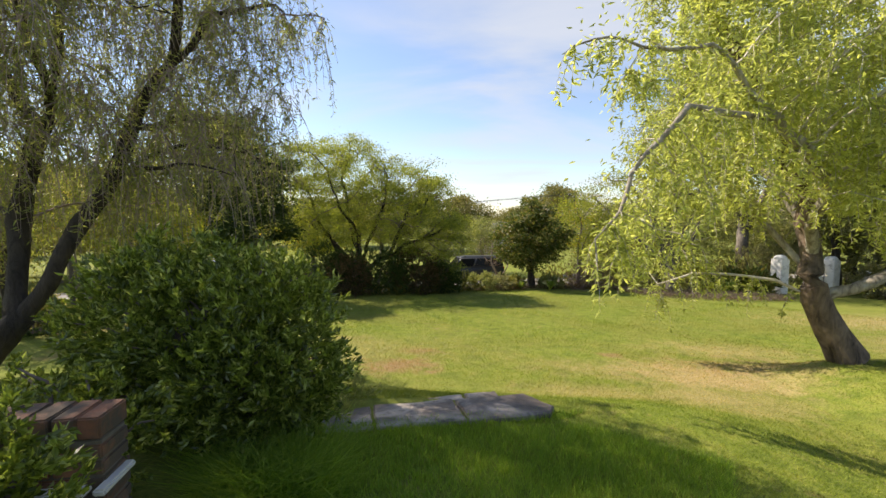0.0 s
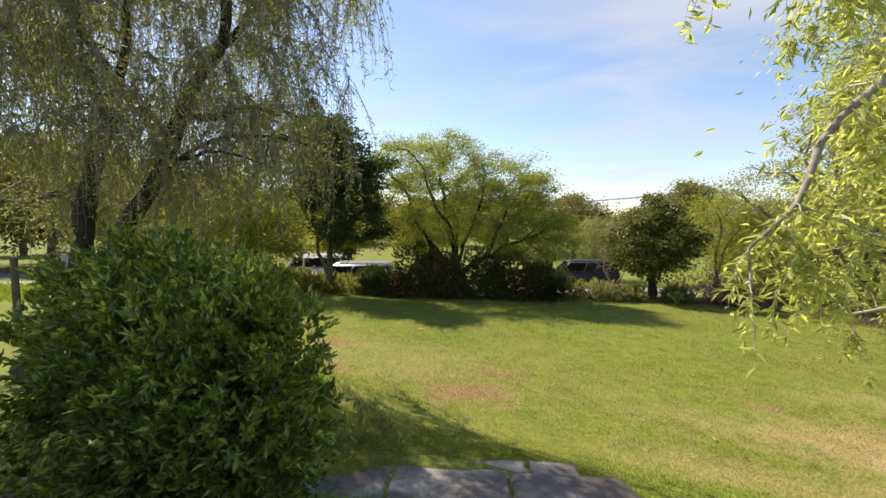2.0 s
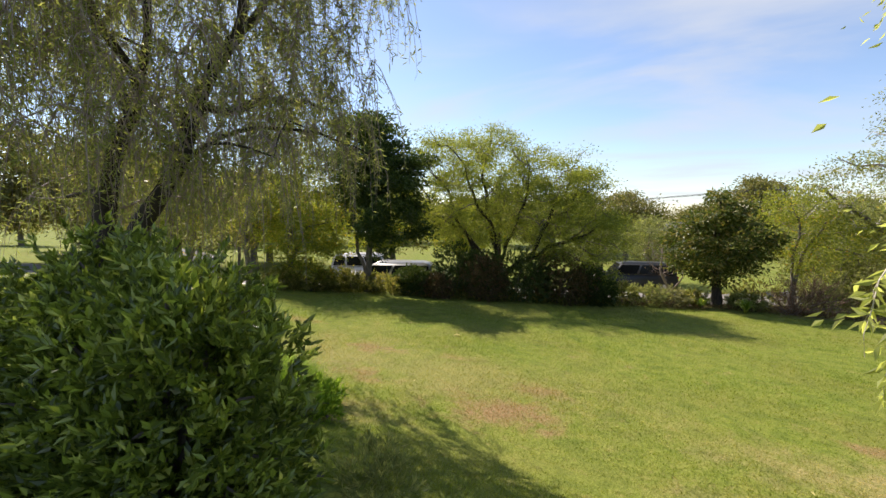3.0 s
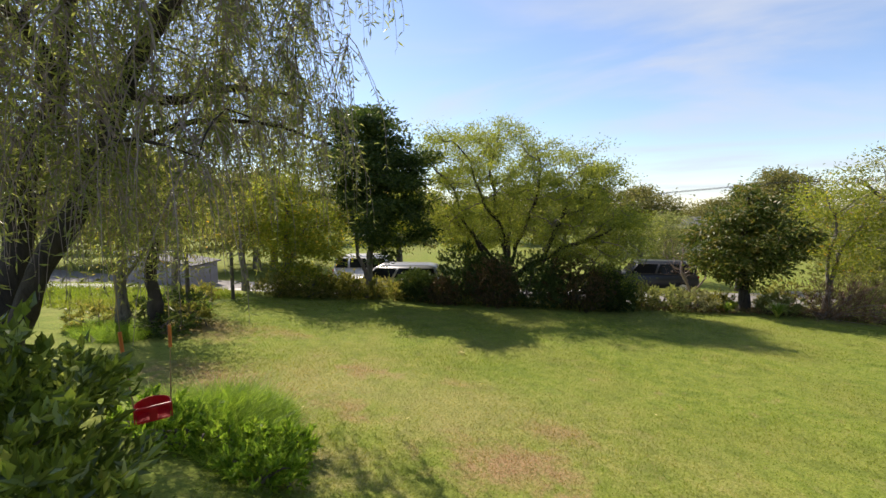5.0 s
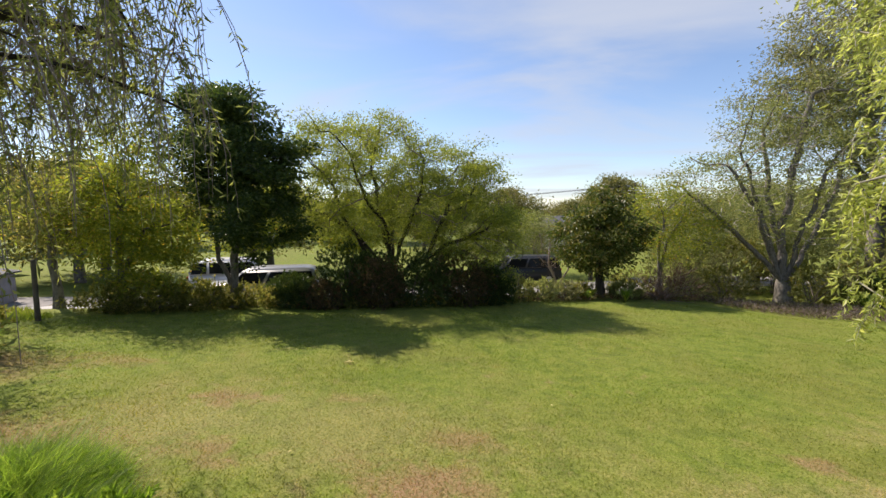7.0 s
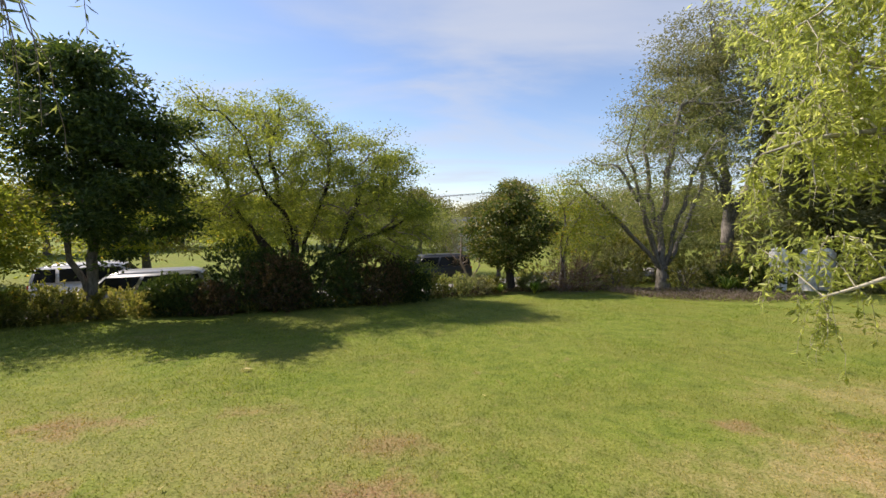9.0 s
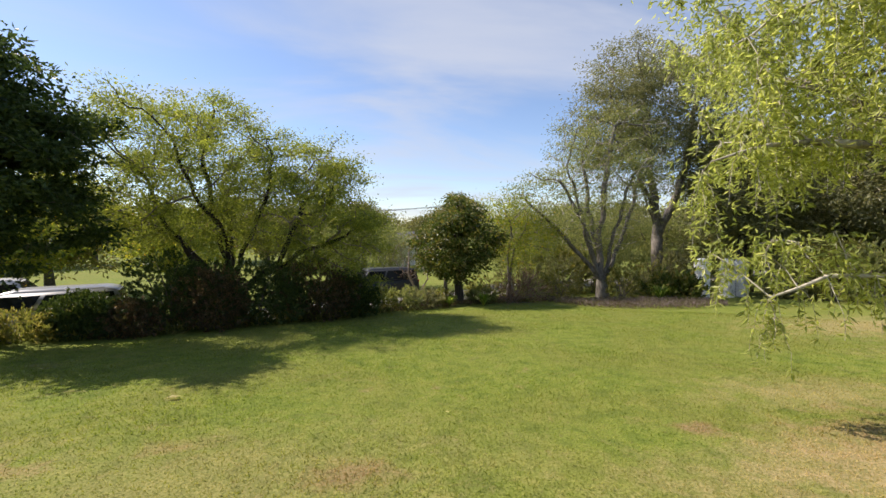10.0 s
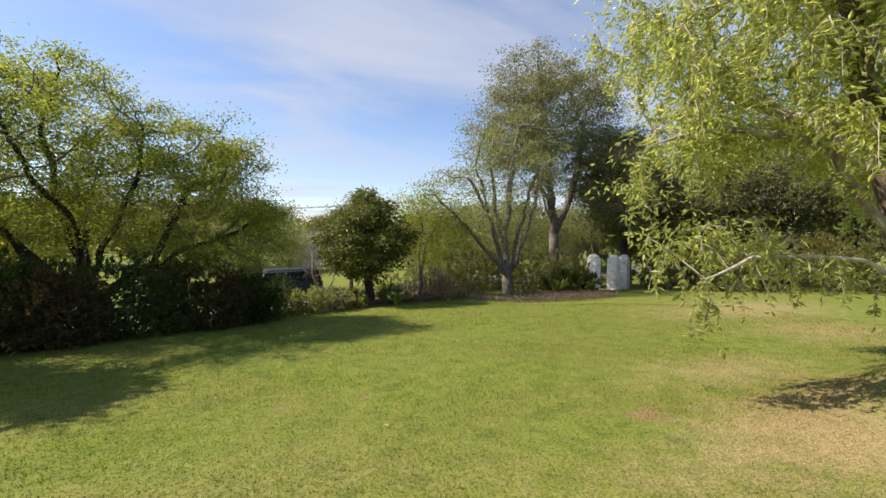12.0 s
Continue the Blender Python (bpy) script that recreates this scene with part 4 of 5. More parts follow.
wood_tree = tree("woodland_tree", 21.6, 24.4, [[(21.6, 24.4, 0), (21.5, 24.4, 3), (21.6, 24.4, 6)], [(21.5, 24.4, 2), (22.6, 24.4, 5)]], [(21.6, 24.4, 6.0, 2.8, 2.6, 3.0), (22.8, 24.4, 4.2, 2.0, 2.0, 2.0)],
                 "woodland tree with dense dull green crown", (M_BARKD, M_TWIGD, M_OLIVE), 41, goals=420, leaves=22000, size=(0.2, 0.075), step=0.45, clump=0.5, limbs=4, base=0.22, sprays=300, group="woodland trees", tip=0.01)
for i, (x, y, s) in enumerate([(25.0, 21.6, 1.0), (27.6, 18.2, 1.05), (29.6, 14.4, 0.95), (24.4, 26.5, 1.2), (31.5, 10.2, 1.0), (29.0, 22.5, 1.25), (33.0, 17.0, 1.2), (34, 6, 1.1)]):
    copy_thing(wood_tree, pose(x, y, gz(x, y) - 0.05, 0, 0, 70 * i + 20) @ Matrix.Diagonal((s, s, s, 1)))
# ---- trees in the distance ----
scrub = tree("scrubby_tree", 6.0, 34.0, [[(6, 34, 0), (6, 34, 1.4), (6.1, 34, 3.2)], [(6, 34, 0.8), (6.9, 34, 2.4)]], [(6.1, 34, 3.6, 2.2, 2.0, 1.9), (7.2, 34, 2.6, 1.5, 1.5, 1.3)],
             "scrubby grey-green tree beyond the road", (M_BARKG, M_TWIGM, M_GREY), 42, goals=380, leaves=9000, size=(0.16, 0.055), step=0.35, clump=0.4, limbs=3, base=0.12, sprays=170, group="scrubby trees")
for i, (x, y, s) in enumerate([(9.6, 31.2, 1.0), (12.4, 34.5, 1.15), (16.0, 33.0, 1.2), (2.2, 37.0, 0.95), (19.5, 36.0, 1.3), (10.2, 28.4, 0.8), (24, 33, 1.2), (-1.4, 36.5, 0.9), (14.2, 29.4, 0.95)]):
    copy_thing(scrub, pose(x, y, gz(x, y) - 0.05, 0, 0, 83 * i + 10) @ Matrix.Diagonal((s, s, s, 1)))
far_tree = tree("distant_tree", -8.0, 56.0, [[(-8, 56, 0), (-8, 56, 2), (-8, 56, 4.5)], [(-8, 56, 1.5), (-6.6, 56, 4)]], [(-8, 56, 4.6, 3.4, 3.2, 2.6), (-5.6, 56, 3.8, 2.4, 2.4, 2.0), (-10, 56, 3.4, 2.0, 2.0, 1.8)],
                "broad green tree across the far field", (M_BARKG, M_TWIGD, M_FAR), 43, goals=320, leaves=13000, size=(0.3, 0.13), step=0.6, clump=0.6, limbs=3, base=0.2, sprays=240, group="distant trees", tip=0.012)
yellow_tree = tree("distant_tree", -10.5, 30.0, [[(-10.5, 30, 0), (-10.5, 30, 1.4), (-10.3, 30, 3.6)]], [(-10.5, 30, 3.6, 2.6, 2.2, 1.9), (-8.4, 30, 3.0, 1.8, 1.6, 1.4)],
                   "yellow-green tree across the road", (M_BARKG, M_TWIGD, M_YEL), 44, goals=260, leaves=12000, size=(0.18, 0.08), step=0.45, clump=0.45, limbs=3, base=0.14, sprays=220, group="distant trees", tip=0.01)
copy_thing(yellow_tree, pose(-15.5, 27.0, gz(-15.5, 27) - 0.05, 0, 0, 120))
for i in range(26):
    rng = random.Random(500 + i)
    a = radians(-78 + 6.2 * i + rng.uniform(-2, 2))
    d = rng.uniform(46, 74)
    x, y, s = d * math.sin(a), 4 + d * math.cos(a), rng.uniform(0.8, 1.25) * (1.0 if i % 3 else 1.2)
    copy_thing(far_tree, pose(x, y, gz(x, y) - 0.05, 0, 0, rng.uniform(0, 360)) @ Matrix.Diagonal((s, s, s, 1)))
for i, (x, y, s) in enumerate([(-22, 22, 0.9), (-27, 18, 1.0), (-31, 12, 1.1), (-26, 27, 1.0), (-18, 33, 1.0), (-35, 5, 1.1), (-33, 20, 1.2)]):
    copy_thing(far_tree, pose(x, y, gz(x, y) - 0.05, 0, 0, 50 * i) @ Matrix.Diagonal((s, s, s, 1)))

# ---- materials of made things ----
M_BRICK = Mat("old_brick")
_r = M_BRICK.node("ShaderNodeObjectInfo")
_c = M_BRICK.ramp(_r.outputs["Random"], [(0.0, (0.20, 0.085, 0.05)), (0.45, (0.33, 0.14, 0.075)), (0.8, (0.42, 0.20, 0.11)), (1.0, (0.24, 0.13, 0.09))])
_g = M_BRICK.noise(24.0, 6.0, 0.7)
_c = M_BRICK.mix(M_BRICK.ramp(M_BRICK.noise(6.0, 5.0), [(0.32, (0, 0, 0)), (0.54, (0.9, 0.9, 0.9))]), _c, (0.075, 0.07, 0.055))
M_BRICK.colour(_c)
M_BRICK.rough(0.92)
M_BRICK.bump(_g, 0.6, 0.012)
M_BRICK = M_BRICK.m
M_MORTAR = plain_mat("mortar", (0.15, 0.13, 0.11), 0.95, 0, 0.25, 30.0, 0.4)
M_LEDGE = plain_mat("white_ledge", (0.62, 0.60, 0.56), 0.7, 0, 0.18, 12.0, 0.2)
M_PILLAR = Mat("lichened_whitewash")
_n = M_PILLAR.noise(3.5, 7.0, 0.72, 0.5)
_c = M_PILLAR.ramp(_n, [(0.3, (0.22, 0.20, 0.18)), (0.4, (0.62, 0.59, 0.54)), (0.52, (0.84, 0.81, 0.76))])
M_PILLAR.colour(_c)
M_PILLAR.rough(0.9)
M_PILLAR.bump(_n, 0.4, 0.02)
M_PILLAR = M_PILLAR.m
M_IRON = plain_mat("dark_iron", (0.035, 0.033, 0.032), 0.6, 0.4, 0.3, 20.0)
M_POST = plain_mat("weathered_post", (0.11, 0.09, 0.07), 0.9, 0, 0.35, 22.0, 0.5)
M_RED = plain_mat("red_plastic", (0.55, 0.012, 0.018), 0.32, 0, 0.1, 8.0, 0.03)
M_ORANGE = plain_mat("orange_sleeve", (0.62, 0.17, 0.03), 0.5, 0, 0.12, 18.0, 0.05)
M_ROPE = plain_mat("yellowed_rope", (0.34, 0.24, 0.10), 0.9, 0, 0.25, 60.0, 0.4)
M_SILVER = plain_mat("silver_paint", (0.30, 0.30, 0.30), 0.3, 0.4, 0.04, 3.0, 0)
M_WHITE = plain_mat("white_paint", (0.5, 0.5, 0.5), 0.25, 0.0, 0.04, 3.0, 0)
M_CHARCOAL = plain_mat("charcoal_paint", (0.045, 0.048, 0.05), 0.35, 0.3, 0.08, 3.0, 0)
M_GLASS = plain_mat("dark_car_glass", (0.02, 0.022, 0.025), 0.06, 0.0, 0.05, 3.0, 0)
M_TYRE = plain_mat("tyre_rubber", (0.022, 0.022, 0.022), 0.85, 0, 0.2, 20.0)
M_RIM = plain_mat("alloy_rim", (0.5, 0.5, 0.5), 0.35, 0.9, 0.08, 9.0, 0)
M_TAIL = plain_mat("red_lamp", (0.5, 0.02, 0.02), 0.2, 0, 0.05, 9.0, 0)
M_LAMP = plain_mat("clear_lamp", (0.75, 0.76, 0.78), 0.12, 0.3, 0.05, 9.0, 0)
M_SHED = Mat("mauve_grey_cladding")
_w = M_SHED.node("ShaderNodeTexWave")
_w.inputs["Scale"].default_value = 3.0
M_SHED.link(M_SHED.pos(), _w.inputs["Vector"])
M_SHED.colour(M_SHED.ramp(M_SHED.noise(1.5, 4.0), [(0.3, (0.23, 0.22, 0.26)), (0.7, (0.31, 0.30, 0.35))]))
M_SHED.rough(0.55, 0.2)
M_SHED.bump(_w.outputs["Fac"], 0.4, 0.02)
M_SHED = M_SHED.m
M_ROOF = plain_mat("grey_roof", (0.10, 0.10, 0.105), 0.85, 0.0, 0.15, 2.0)
M_WALLW = plain_mat("cream_wall", (0.70, 0.68, 0.62), 0.85, 0, 0.06, 4.0)
M_WIRE = plain_mat("dark_wire", (0.05, 0.05, 0.055), 0.6)
M_LEAFY = plain_mat("yellow_dead_leaf", (0.62, 0.55, 0.22), 0.6, 0, 0.15, 30.0)

# ---- terrace edge: brick wall, stone landing ----


def brick_wall(x, y, rz, length):
    z = gz(x, y) - 0.03
    wall = thing("brick_garden_wall", x, y, z, "low weathered brick garden wall with a rowlock top course", "wall", "", rz)
    bm = bmesh.new()
    box(bm, -length / 2 - 0.012, 0, 0.33, length, 0.2, 0.7, 0.004)
    part("core", bm, M_MORTAR, wall)
    def brick_mesh(sx, sy, sz):
        bm = bmesh.new()
        box(bm, 0, 0, 0, sx, sy, sz, 0.008)
        me = bpy.data.meshes.new("brick")
        bm.to_mesh(me)
        bm.free()
        me.materials.append(M_BRICK)
        return me
    rng = random.Random(5)
    long_brick, half_brick, cap_brick = brick_mesh(0.226, 0.222, 0.071), brick_mesh(0.108, 0.222, 0.071), brick_mesh(0.105, 0.225, 0.112)
    for c in range(8):
        zc = 0.03 + c * 0.083
        for k in range(int(length / 0.237) + 1):
            px = -0.115 - k * 0.237 + (0.118 if c % 2 else 0.0)
            if px < -length:
                continue
            ob = new("brick", half_brick if px > -0.05 else long_brick)
            px = -0.056 if px > -0.05 else px
            ob.parent, ob.matrix_basis = wall, pose(px, rng.uniform(-0.004, 0.004), zc + 0.01, 0, 0, rng.uniform(-1, 1))
    for k in range(int(length / 0.117)):
        ob = new("brick", cap_brick)
        ob.parent, ob.matrix_basis = wall, pose(-0.053 - k * 0.117, rng.uniform(-0.006, 0.006), 0.745 + rng.uniform(-0.004, 0.004), 0, 0, rng.uniform(-1.5, 1.5))
    bm = bmesh.new()
    box(bm, -length / 2, -0.15, 0.45, length - 0.1, 0.07, 0.035, 0.01)
    box(bm, 0.012, -0.05, 0.45, 0.06, 0.27, 0.035, 0.01)
    part("ledge", bm, M_LEDGE, wall, "thin white mortar ledge")


brick_wall(-1.55, 2.42, 12, 2.3)


def stone_landing():
    rng = random.Random(9)
    owner = new("stone_landing")
    owner.matrix_world = pose(0.0, 4.42, gz(0, 4.42), -5.5, 1.0, 15)
    tagged(owner, "landing of worn grey flagstones set in the grass", "paving", "", "structure")
    for v0, v1, drop, cuts in ((-0.36, 0.19, 0.0, (-1.5, -0.62, 0.24, 1.2)), (0.215, 0.47, 0.05, (-1.05, -0.55, -0.02, 0.42, 0.82))):
        for a, b in zip(cuts, cuts[1:]):
            bm = bmesh.new()
            ring = []
            for t in np.linspace(0, 1, 6)[:-1]:
                ring.append((a + 0.012 + (b - a - 0.024) * t, v0 + rng.uniform(-0.02, 0.012)))
            for t in np.linspace(0, 1, 5)[:-1]:
                ring.append((b - 0.012 + rng.uniform(-0.012, 0.006), v0 + (v1 - v0) * t))
            for t in np.linspace(0, 1, 6)[:-1]:
                ring.append((b - 0.012 - (b - a - 0.024) * t, v1 + rng.uniform(-0.012, 0.02)))
            for t in np.linspace(0, 1, 5)[:-1]:
                ring.append((a + 0.012 + rng.uniform(-0.006, 0.012), v1 - (v1 - v0) * t))
            if b == cuts[-1] and drop == 0:
                ring = [(u - 0.22 * max(0, (v - v0) / (v1 - v0) - 0.35) - (0.1 if v < v0 + 0.1 and u > b - 0.1 else 0), v) if u > b - 0.2 else (u, v) for u, v in ring]
            top = 0.03 - drop + rng.uniform(-0.012, 0.012)
            verts = [bm.verts.new((u, v, top + rng.uniform(-0.006, 0.006))) for u, v in ring]
            f = bm.faces.new(verts)
            r = bmesh.ops.extrude_face_region(bm, geom=[f])
            bmesh.ops.translate(bm, verts=[g for g in r["geom"] if isinstance(g, bmesh.types.BMVert)], vec=(0, 0, -0.16))
            bmesh.ops.bevel(bm, geom=[e for e in bm.edges if all(w.co.z > top - 0.03 for w in e.verts)], offset=0.014, segments=1, affect="EDGES")
            bmesh.ops.recalc_face_normals(bm, faces=bm.faces)
            part("flagstone", bm, M_STONE, owner)


stone_landing()


# ---- the swing ----
def swing(x, y, z, rz):
    s = thing("toddler_swing", x, y, z, "red plastic toddler bucket swing hanging on ropes", "swing", "", rz)
    s.scale = (0.7, 0.7, 0.7)
    bm = bmesh.new()
    box(bm, 0, 0.02, 0.0, 0.3, 0.24, 0.022, 0.009)
    part("seat", bm, M_RED, s, smooth_faces=False)
    v, k = [], 13
    for i in range(k):
        a = math.pi * i / (k - 1)
        for r, zz in ((0.165, 0.0), (0.172, 0.14), (0.160, 0.14), (0.152, 0.0)):
            v.append((-r * math.cos(a), 0.03 + r * 0.85 * math.sin(a), zz + (0.03 * math.sin(a) if zz else 0)))
    q = [(i * 4 + j, i * 4 + (j + 1) % 4, (i + 1) * 4 + (j + 1) % 4, (i + 1) * 4 + j) for i in range(k - 1) for j in range(4)]
    mesh_np("backrest", v, q, M_RED, s, False)
    bm = bmesh.new()
    box(bm, 0, -0.105, 0.075, 0.07, 0.02, 0.15, 0.008)
    part("leg_divider", bm, M_RED, s)
    bm = bmesh.new()
    cyl(bm, (-0.168, -0.1, 0.155), (0.168, -0.1, 0.155), 0.013)
    part("front_bar", bm, M_RED, s)
    for sx in (-1, 1):
        bm = bmesh.new()
        box(bm, sx * 0.163, -0.04, 0.085, 0.014, 0.15, 0.17, 0.006)
        part("side_panel", bm, M_RED, s)
        lean = -0.05 if sx < 0 else 0.02
        for sy in (-0.09, 0.07):
            bm = bmesh.new()
            cyl(bm, (sx * 0.165, sy, 0.16), (sx * 0.17 + lean, 0, 0.78), 0.0042, n=6)
            part("lower_rope", bm, M_ROPE, s)
        bm = bmesh.new()
        cyl(bm, (sx * 0.17 + lean, 0, 0.74), (sx * 0.17 + 1.25 * lean, 0, 0.98), 0.017, n=10)
        part("grip_sleeve", bm, M_ORANGE, s, "orange sleeve on the rope")
        bm = bmesh.new()
        cyl(bm, (sx * 0.17 + 1.2 * lean, 0, 0.96), (sx * 0.17 + 2 * lean, 0.02, 2.3), 0.0045, n=6)
        part("upper_rope", bm, M_ROPE, s)


swing(-2.98, 5.08, 0.6, 62)


# ---- posts, shed ----
for x, y, h in ((-10.94, 10.41, 1.75), (-11.33, 12.09, 1.5), (-8.9, 6.3, 1.5)):
    z = gz(x, y)
    bm = bmesh.new()
    cyl(bm, (0, 0, -0.2), (0.01, 0.0, h), 0.06, 0.052, 10)
    bmesh.ops.bevel(bm, geom=[e for e in bm.edges if all(v.co.z > h - 0.01 for v in e.verts)], offset=0.012, segments=1, affect="EDGES")
    ob = part("fence_post", bm, M_POST)
    ob.location = (x, y, z)
    tagged(ob, "weathered round timber fence post standing in grass", "fence post", "fence posts")


def shed(x, y, rz):
    z = gz(x, y)
    s = thing("garden_shed", x, y, z, "mauve-grey metal-clad shed with a sloping roof", "shed", "", rz)
    bm = bmesh.new()
    box(bm, 0, 0, 0.75, 3.2, 2.0, 1.6, 0.02)
    for v in bm.verts:
        if v.co.z > 1 and v.co.x > 0:
            v.co.z -= 0.57
    part("wall", bm, M_SHED, s)
    bm = bmesh.new()
    box(bm, 0, 0, 1.34, 3.5, 2.3, 0.06, 0.01, Matrix.Rotation(radians(10.2), 4, "Y"))
    part("roof", bm, M_ROOF, s)


shed(-18.9, 14.7, 25)


# ---- parked vehicles ----
def vehicle(name, x, y, rz, length, width, height, paint, label, style):
    z = gz(x, y) + 0.03
    car = thing(name, x, y, z, label, "car", "parked vehicles", rz)
    l2, w2 = length / 2, width / 2
    belt = 0.56 * height if style != "wagon" else 0.6 * height
    low = 0.24
    if style == "sedan":
        lower = [(-l2, low + 0.1), (-l2 - 0.03, 0.5), (-l2 + 0.06, belt * 0.86), (-l2 + 1.1, belt), (l2 - 0.75, belt + 0.03), (l2 - 0.06, belt), (l2, 0.5), (l2 - 0.05, low + 0.1), (l2 - 0.5, low), (-l2 + 0.5, low)]
        upper = [(-l2 + 1.0, belt - 0.01), (-l2 + 1.75, height - 0.06), (-l2 + 2.2, height), (l2 - 1.25, height - 0.02), (l2 - 0.75, height - 0.12), (l2 - 0.3, belt)]
    else:
        lower = [(-l2, low + 0.1), (-l2 - 0.03, 0.55), (-l2 + 0.05, belt * 0.93), (-l2 + 1.1, belt), (l2 - 0.2, belt + 0.02), (l2 - 0.02, belt), (l2 + 0.02, 0.55), (l2 - 0.04, low + 0.1), (l2 - 0.5, low), (-l2 + 0.5, low)]
        upper = [(-l2 + 1.05, belt - 0.01), (-l2 + 1.6, height - 0.05), (-l2 + 2.0, height), (l2 - 0.5, height - 0.01), (l2 - 0.18, height - 0.1), (l2 - 0.04, belt)]

    def slab(line, w_low, w_top, bevel):
        bm = bmesh.new()
        top = max(p[1] for p in line)
        bot = min(p[1] for p in line)
        sides = []
        for s in (-1, 1):
            sides.append([bm.verts.new((px, s * (w_low + (w_top - w_low) * ((pz - bot) / (top - bot)) ** 1.5), pz)) for px, pz in line])
        n = len(line)
        bm.faces.new(sides[0])
        bm.faces.new(list(reversed(sides[1])))
        for i in range(n):
            bm.faces.new((sides[0][i], sides[1][i], sides[1][(i + 1) % n], sides[0][(i + 1) % n]))
        bmesh.ops.recalc_face_normals(bm, faces=bm.faces)
        bmesh.ops.bevel(bm, geom=list(bm.edges), offset=bevel, segments=3, affect="EDGES", clamp_overlap=True)
        return bm

    part("body", slab(lower, w2, w2 - 0.06, 0.06), paint, car, smooth_faces=True)
    part("cabin", slab(upper, w2 - 0.05, w2 - 0.24, 0.05), paint, car, smooth_faces=True)
    zb, zt = belt + 0.04, height - 0.13
    x0, x1 = upper[1][0], upper[4][0]
    for s in (-1, 1):
        for a, b in ((0.0, 0.36), (0.4, 0.74), (0.78, 1.0)):
            def edge(t, zz):
                f = (zz - belt) / (height - belt)
                inset = w2 - 0.05 - 0.19 * f ** 1.5 + 0.012
                lo, hi = upper[0][0] + (x0 - upper[0][0]) * f + 0.12, upper[5][0] + (x1 - upper[5][0]) * f - 0.12
                return (lo + (hi - lo) * t, s * inset, zz)
            bm = bmesh.new()
            front = [bm.verts.new(edge(t, zz)) for t, zz in ((a, zb), (b, zb), (b, zt), (a, zt))]
            f = bm.faces.new(front)
            bmesh.ops.solidify(bm, geom=[f], thickness=0.012)
            part("side_window", bm, M_GLASS, car)
    for name_, t0, t1, xs in (("windscreen", upper[0], upper[1], -0.012), ("rear_window", upper[5], upper[4], 0.012)):
        bm = bmesh.new()
        f0, f1 = 0.14, 0.9
        vs = []
        for f, w in ((f0, w2 - 0.16), (f1, w2 - 0.3)):
            for s in (-1, 1):
                vs.append(bm.verts.new((t0[0] + (t1[0] - t0[0]) * f + xs, s * w, t0[1] + (t1[1] - t0[1]) * f + 0.012)))
        f = bm.faces.new((vs[0], vs[1], vs[3], vs[2]))
        bmesh.ops.solidify(bm, geom=[f], thickness=0.01)
        part(name_, bm, M_GLASS, car)
    for wx in (-l2 + 0.82, l2 - 0.85):
        for s in (-1, 1):
            bm = bmesh.new()
            cyl(bm, (wx, s * (w2 - 0.2), 0.32), (wx, s * (w2 + 0.005), 0.32), 0.325, n=24)
            bmesh.ops.bevel(bm, geom=[e for e in bm.edges if abs(e.verts[0].co.y - e.verts[1].co.y) < 1e-4], offset=0.03, segments=2, affect="EDGES")
            wheel = part("wheel", bm, M_TYRE, car)
            bm = bmesh.new()
            cyl(bm, (wx, s * (w2 - 0.02), 0.32), (wx, s * (w2 + 0.012), 0.32), 0.2, n=18)
            part("rim", bm, M_RIM, wheel)
    for s in (-1, 1):
        bm = bmesh.new()
        box(bm, -l2 + 0.06, s * (w2 - 0.26), belt * 0.74, 0.12, 0.34, 0.13, 0.03)
        part("headlight", bm, M_LAMP, car)
        bm = bmesh.new()
        box(bm, l2 - 0.03, s * (w2 - 0.2), belt * 0.88, 0.1, 0.26, 0.14, 0.03)
        part("tail_light", bm, M_TAIL, car)
        bm = bmesh.new()
        box(bm, -l2 + 1.45, s * (w2 + 0.05), belt + 0.1, 0.12, 0.17, 0.11, 0.03)
        part("side_mirror", bm, paint, car)


vehicle("silver_car", -9.7, 19.0, 20, 4.4, 1.75, 1.45, M_SILVER, "silver station wagon parked behind the hedge", "wagon")
vehicle("white_car", -12.4, 21.6, 202, 4.3, 1.78, 1.62, M_WHITE, "white hatchback parked behind the silver car", "wagon")
vehicle("charcoal_truck", 1.0, 31.2, 14, 4.9, 1.85, 1.8, M_CHARCOAL, "charcoal four-wheel-drive parked across the road", "wagon")


# ---- gateway ----
def pillar(x, y, h, w, rz):
    z = gz(x, y)
    p = thing("gate_pillar", x, y, z, "white-painted masonry gate pillar stained with lichen", "pillar", "gate pillars", rz)
    bm = bmesh.new()
    box(bm, 0, 0, h * 0.46 - 0.1, w, w, h * 0.92 + 0.2, 0.03)
    part("shaft", bm, M_PILLAR, p)
    bm = bmesh.new()
    made = bmesh.ops.create_uvsphere(bm, u_segments=16, v_segments=10, radius=0.5)
    for v in bm.verts:
        v.co.x = math.copysign(abs(v.co.x) ** 0.7 * 0.62, v.co.x) * w * 1.25
        v.co.y = math.copysign(abs(v.co.y) ** 0.7 * 0.62, v.co.y) * w * 1.25
        v.co.z = max(v.co.z, -0.05) * h * 0.2 + h * 0.92
    part("cap", bm, M_PILLAR, p, "rounded top", True)


for x, y, h in ((17.35, 22.9, 2.1), (19.5, 23.4, 2.1), (20.55, 23.55, 2.1)):
    pillar(x, y, h, 0.58, 20)


